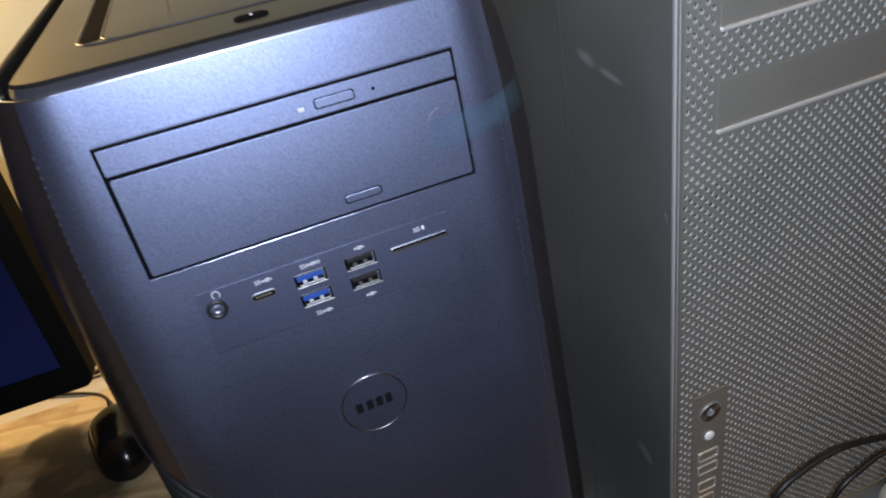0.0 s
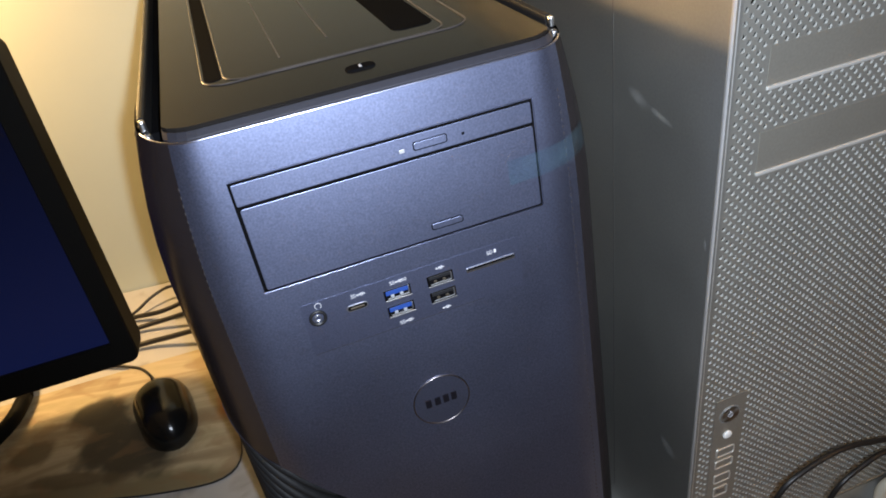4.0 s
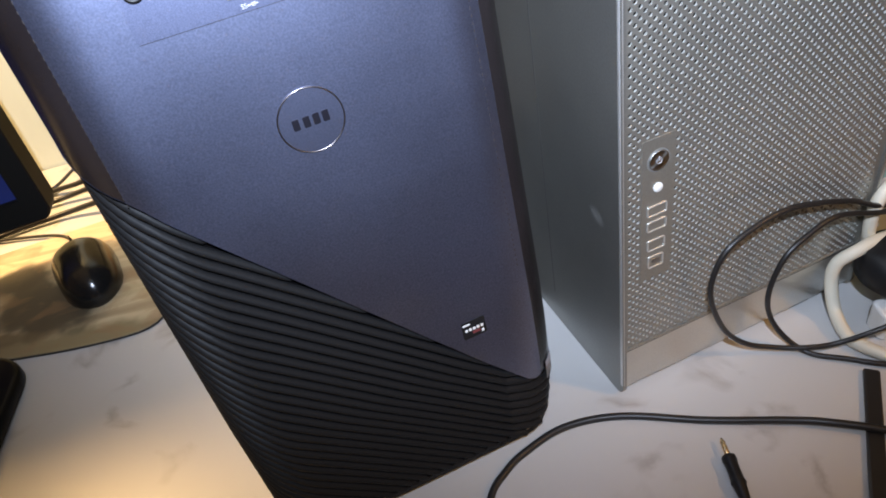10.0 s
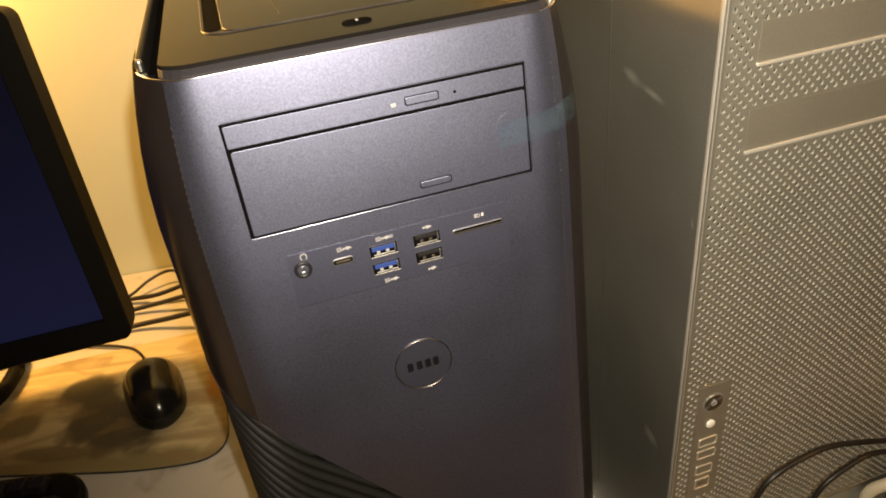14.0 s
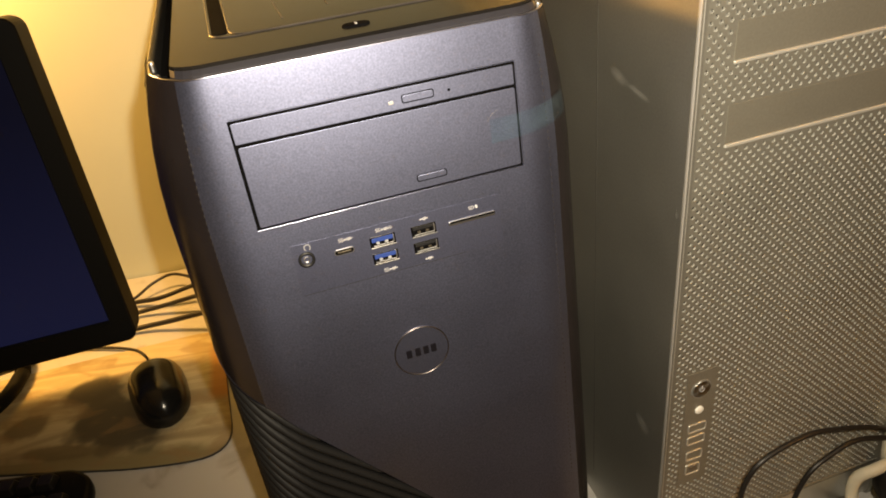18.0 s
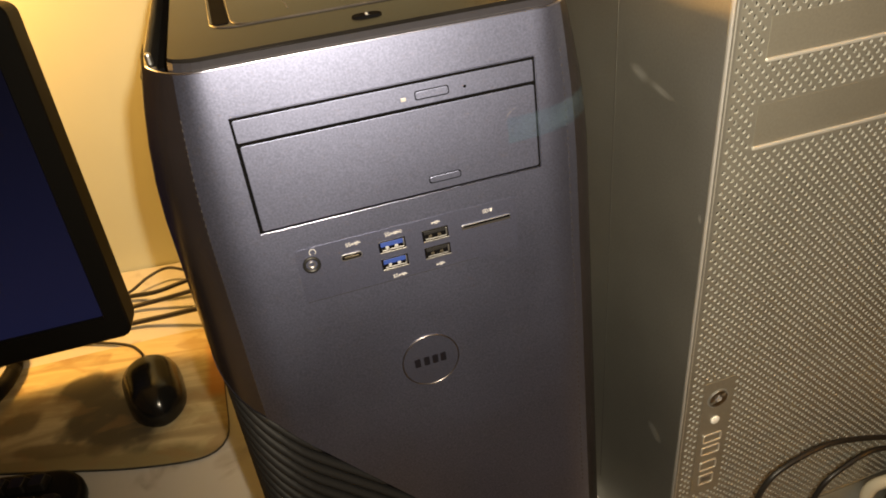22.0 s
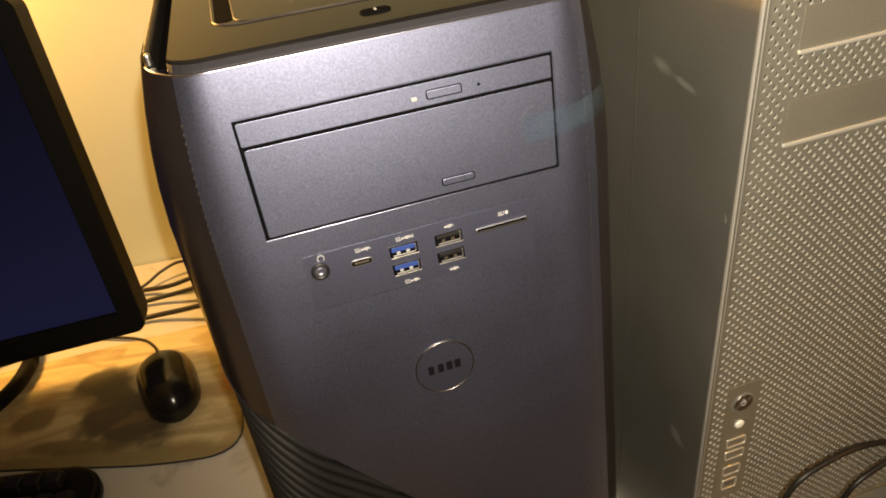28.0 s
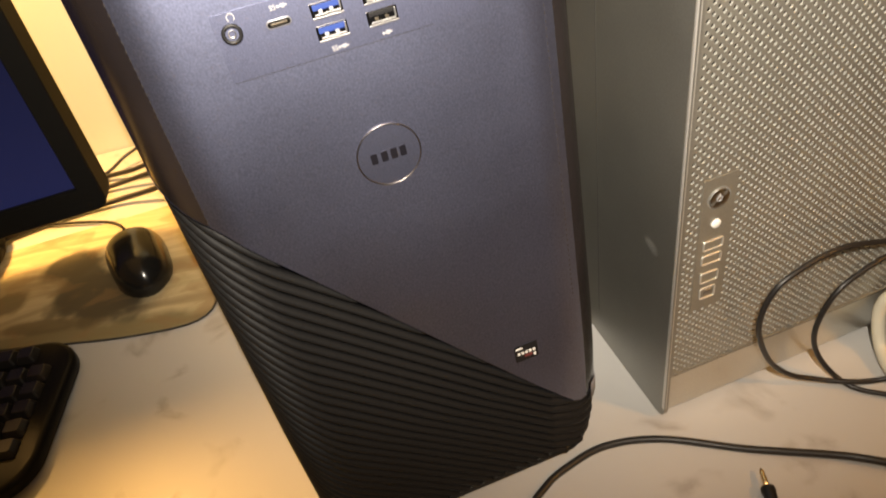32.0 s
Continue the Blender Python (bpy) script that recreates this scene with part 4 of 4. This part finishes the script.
    nt.links.new(ramped(madd(wobble, 0.012, ends.outputs[0]), -0.004, 0.008, 0.0, 0.85), both.inputs[0])
    nt.links.new(ramped(madd(wobble, 0.03, ends.outputs[1]), -0.020, 0.002, 0.0, 1.0), both.inputs[1])
    last = over(last, both.outputs[0], (0.44, 0.18, 0.05))
    brown = noise(placed(0, 0, 0.05, 0.03, -14), 1.0, 4, 0.8)
    last = over(last, ramped(brown, 0.50, 0.66, 0.0, 0.45), (0.26, 0.15, 0.07))
    nt.links.new(last, b.inputs["Base Color"])
    return m


def cut(corners, inset, z, n=7):
    """A ring round (x, y, radius) corners, drawn in a little towards the middle."""
    mx, my = sum(c[0] for c in corners) / len(corners), sum(c[1] for c in corners) / len(corners)
    ring_ = []
    for i, (x, y, r) in enumerate(corners):
        p, a, b = Vector((x, y)), Vector(corners[i - 1][:2]), Vector(corners[(i + 1) % len(corners)][:2])
        a, b = p + (a - p).normalized() * r, p + (b - p).normalized() * r
        for k in range(n + 1):
            t = k / n
            q = (1 - t) ** 2 * a + 2 * t * (1 - t) * p + t * t * b
            w = Vector((mx, my)) - q
            ring_.append((*(q + w.normalized() * inset), z))
    return ring_


pad = tagged(empty("mouse_pad", pose(-0.404, 0.400, 0.0)), "thin mouse pad with a faded tan and orange picture, lamplight painted into its orange end", "mouse pad")
PAD = ((0.120, 0.103, 0.03), (-0.22, 0.135, 0.04), (-0.22, 0.000, 0.04), (-0.115, -0.040, 0.03), (0.030, -0.099, 0.04), (0.116, -0.119, 0.045))
part("rubber_base", loft([cut(PAD, 0.0006, 0.0), cut(PAD, 0, 0.0006), cut(PAD, 0, 0.0022)]), M_CABLE, pad, "dark rubber base")
part("printed_cloth", loft([cut(PAD, 0.0010, 0.0021), cut(PAD, 0.0010, 0.0028), cut(PAD, 0.0016, 0.0032)]), pad_print(), pad, "cloth top with a faded picture")

mouse = tagged(empty("computer_mouse", pose(-0.358, 0.401, 0.0, 0, 0, 10)), "glossy black wired computer mouse on the mouse pad", "mouse")


def egg(scale=1.0, z_cut=0.0):
    rings = []
    for k in range(10):
        a = radians(90 * k / 9)
        h = 0.003 + 0.036 * math.sin(a) * scale
        s = math.cos(a) ** 0.75 if k < 9 else 0.02
        ring_ = []
        for i in range(28):
            t = 2 * math.pi * i / 28
            y = 0.054 * math.sin(t)
            w = 0.0315 * (1.02 - 0.06 * math.cos(4 * t) + 0.10 * (y / 0.054))
            ring_.append((w * math.cos(t) * s, y * s - 0.006 * (1 - s), h + 0.003))
        rings.append(ring_)
    rings.insert(0, [(x * 0.97, y * 0.97, 0.0032) for x, y, z in rings[0]])
    return loft(rings)


part("mouse_body", egg(), M_MOUSE, mouse, "rounded glossy black shell", True)
part("scroll_wheel", shift(turned([(0.006, -0.003), (0.0085, -0.002), (0.0085, 0.002), (0.006, 0.003)], 20), pose(0, 0.026, 0.0275, 0, 90, 0)), M_BLACK, mouse, "", True)
part("button_split", box(-0.0004, 0.0004, 0.010, 0.050, 0.020, 0.0335), M_GAP, mouse)

kb = tagged(empty("keyboard", pose(-0.4470, 0.2375, 0.0, 0, 0, -15)), "black keyboard with rounded corners and dark keys", "keyboard")
part("keyboard_body", shift(slab(0.44, 0.165, 0.038, 0.0, 0.017, 0.005, 10), pose(-0.206, 0, 0)), M_KB, kb, "", True)
key_me = None
for row in range(6):
    for col in range(21):
        x, y = -0.013 - col * 0.0188, 0.064 - row * 0.0195 - (0.006 if row else 0)
        if row == 0 and col == 0:
            continue
        if key_me is None:
            k = part("key", loft([[(u, q, z) for u, q in outline(w, w * 0.97, 0.002, 3)] for w, z in ((0.0172, 0.0165), (0.0170, 0.0185), (0.0132, 0.0242), (0.0125, 0.0245))]), M_KEY, kb)
            key_me = k.data
        else:
            k = new("key", key_me)
            k.parent = kb
        k.location = (x, y, 0)

# ---------------------------------------------------------------- cables and small things


def cable(name, points, r, material, label, steps=8, kind="cable"):
    ob = tagged(empty(name), label, kind)
    part("cord", tube(points, r, 10, steps), material, ob, "", True)
    return ob


cable("mouse_cable", [(-0.3655, 0.448, 0.016), (-0.371, 0.472, 0.009), (-0.383, 0.500, 0.005), (-0.398, 0.515, 0.0045), (-0.425, 0.532, 0.004), (-0.48, 0.56, 0.004)], 0.0018, M_CABLE, "thin black mouse cable on the desk")
for r, pts in ((0.0021, [(-0.56, 0.600, 0.004), (-0.46, 0.606, 0.005), (-0.398, 0.622, 0.007), (-0.366, 0.638, 0.015), (-0.340, 0.640, 0.021), (-0.316, 0.612, 0.028), (-0.285, 0.565, 0.032), (-0.23, 0.500, 0.036), (-0.20, 0.425, 0.040)]),
               (0.0031, [(-0.57, 0.622, 0.005), (-0.46, 0.622, 0.005), (-0.396, 0.616, 0.007), (-0.354, 0.596, 0.015), (-0.299, 0.580, 0.030), (-0.24, 0.540, 0.050), (-0.19, 0.425, 0.080)]),
               (0.0031, [(-0.56, 0.585, 0.005), (-0.46, 0.592, 0.005), (-0.392, 0.588, 0.007), (-0.346, 0.574, 0.015), (-0.297, 0.550, 0.030), (-0.24, 0.510, 0.050), (-0.18, 0.425, 0.070)]),
               (0.0034, [(-0.57, 0.545, 0.005), (-0.46, 0.556, 0.005), (-0.387, 0.550, 0.007), (-0.343, 0.533, 0.015), (-0.294, 0.506, 0.030), (-0.25, 0.475, 0.044), (-0.20, 0.425, 0.060)])):
    cable("desk_cable", pts, r, M_CABLE, "black cable rising from the desk to the tower's back")

loop = tagged(empty("headphone_cable"), "thin black cable coiled in loose loops on the desk", "cable")
part("cord", tube([(0.30, 0.010, 0.080), (0.255, -0.006, 0.078), (0.212, -0.014, 0.083), (0.176, -0.015, 0.104), (0.143, -0.015, 0.118), (0.116, -0.015, 0.126), (0.090, -0.015, 0.124), (0.068, -0.015, 0.113), (0.061, -0.015, 0.083), (0.076, -0.015, 0.041), (0.094, -0.019, 0.018), (0.112, -0.027, 0.010), (0.131, -0.040, 0.010), (0.149, -0.049, 0.012), (0.170, -0.062, 0.026), (0.21, -0.075, 0.04), (0.27, -0.08, 0.03)], 0.0019, 10, 8), M_CABLE, loop, "", True)
part("cord", tube([(0.30, 0.004, 0.060), (0.26, -0.010, 0.068), (0.213, -0.017, 0.079), (0.164, -0.016, 0.098), (0.138, -0.016, 0.094), (0.120, -0.016, 0.082), (0.112, -0.016, 0.053), (0.118, -0.018, 0.026), (0.127, -0.029, 0.008), (0.134, -0.043, 0.004), (0.149, -0.058, 0.004), (0.166, -0.075, 0.004), (0.20, -0.10, 0.003), (0.26, -0.13, 0.003)], 0.0019, 10, 8), M_CABLE, loop, "", True)

aux = tagged(empty("audio_cable"), "black audio cable with a gold tipped plug on the desk", "cable")
part("cord", tube([(-0.150, -0.095, 0.0026), (-0.134, -0.055, 0.0026), (-0.116, -0.023, 0.0026), (-0.098, -0.011, 0.0026), (-0.080, -0.005, 0.0026), (-0.046, -0.002, 0.0026), (-0.008, -0.015, 0.0026), (0.037, -0.047, 0.0026), (0.081, -0.076, 0.0045), (0.100, -0.092, 0.0068), (0.122, -0.112, 0.0066), (0.145, -0.135, 0.003), (0.18, -0.17, 0.0026)], 0.0026, 10, 8), M_CABLE, aux, "", True)
pl = tagged(empty("audio_plug", Matrix.Translation((0.0340, -0.0650, 0.0055)) @ pose(0, 0, 0, 0, 0, 157) @ pose(0, 0, 0, -90, 0, 0)), "small audio plug with gold tip and black grip", "plug")
part("tip", turned([(0.0004, -0.001), (0.0012, 0.001), (0.0017, 0.0025), (0.0011, 0.0035), (0.0017, 0.0045), (0.0017, 0.0135)], 16), M_GOLD, pl, "gold metal tip", True)
part("grip", turned([(0.0030, 0.0123), (0.0044, 0.0130), (0.0046, 0.0155), (0.0040, 0.0190), (0.0042, 0.030), (0.0048, 0.0315), (0.0040, 0.0335), (0.0030, 0.044), (0.0022, 0.05)], 20), M_BLACK, pl, "", True)
part("cord", tube([(0, 0, 0.048), (0, 0.0025, 0.06), (0.003, 0.003, 0.09), (0.01, 0.003, 0.14)], 0.0018), M_CABLE, pl, "", True)

cord = tagged(part("flat_cord", box(-0.0052, 0.0052, -0.075, 0.064, 0.0, 0.004, 0.0015), M_CABLE), "flat dark power cord lying on the desk", "cable")
cord.matrix_basis = pose(0.109, -0.1165, 0, 0, 0, -46.7)
cable("cream_cable", [(0.24, -0.14, 0.006), (0.20, -0.105, 0.006), (0.176, -0.078, 0.006), (0.166, -0.060, 0.006), (0.164, -0.044, 0.006), (0.172, -0.025, 0.011), (0.176, -0.014, 0.030), (0.179, -0.013, 0.045), (0.188, -0.018, 0.055), (0.205, -0.020, 0.058), (0.25, -0.02, 0.05)], 0.0047, M_CREAM, "thick cream cable bent beside the tower")
cable("cream_cable", [(0.232, -0.014, 0.030), (0.218, -0.013, 0.040), (0.2075, -0.012, 0.053), (0.2040, -0.012, 0.075), (0.2075, -0.012, 0.091), (0.2165, -0.012, 0.097), (0.225, -0.012, 0.085), (0.231, -0.013, 0.060), (0.236, -0.014, 0.030), (0.240, -0.015, 0.006)], 0.0046, M_CREAM, "thick cream cable standing up beside the tower")
ad = tagged(empty("power_adapter", pose(0.221, -0.040, 0.0, 0, 0, -20)), "rounded black power adapter among the cables", "adapter")
part("adapter_body", shift(slab(0.075, 0.055, 0.026, 0.022, 0.062, 0.014, 10), pose(0, 0, 0)), M_BLACK, ad, "", True)
part("adapter_foot", shift(slab(0.020, 0.020, 0.005, 0.0, 0.024, 0.002), pose(-0.022, -0.020, 0)), M_WHITE, ad, "white plug body")
card = tagged(part("grey_card", slab(0.09, 0.055, 0.001, 0.0, 0.0012, 0.0003, 3), M_CARD), "dark grey card lying flat on the desk", "card")
card.matrix_basis = pose(-0.344, 0.0475, 0, 0, 0, -3)
tagged(part("teal_box", box(0.250, 0.42, 0.07, 0.20, 0.0, 0.22, 0.004), M_TEAL), "pale teal plastic box beside the tower", "box")
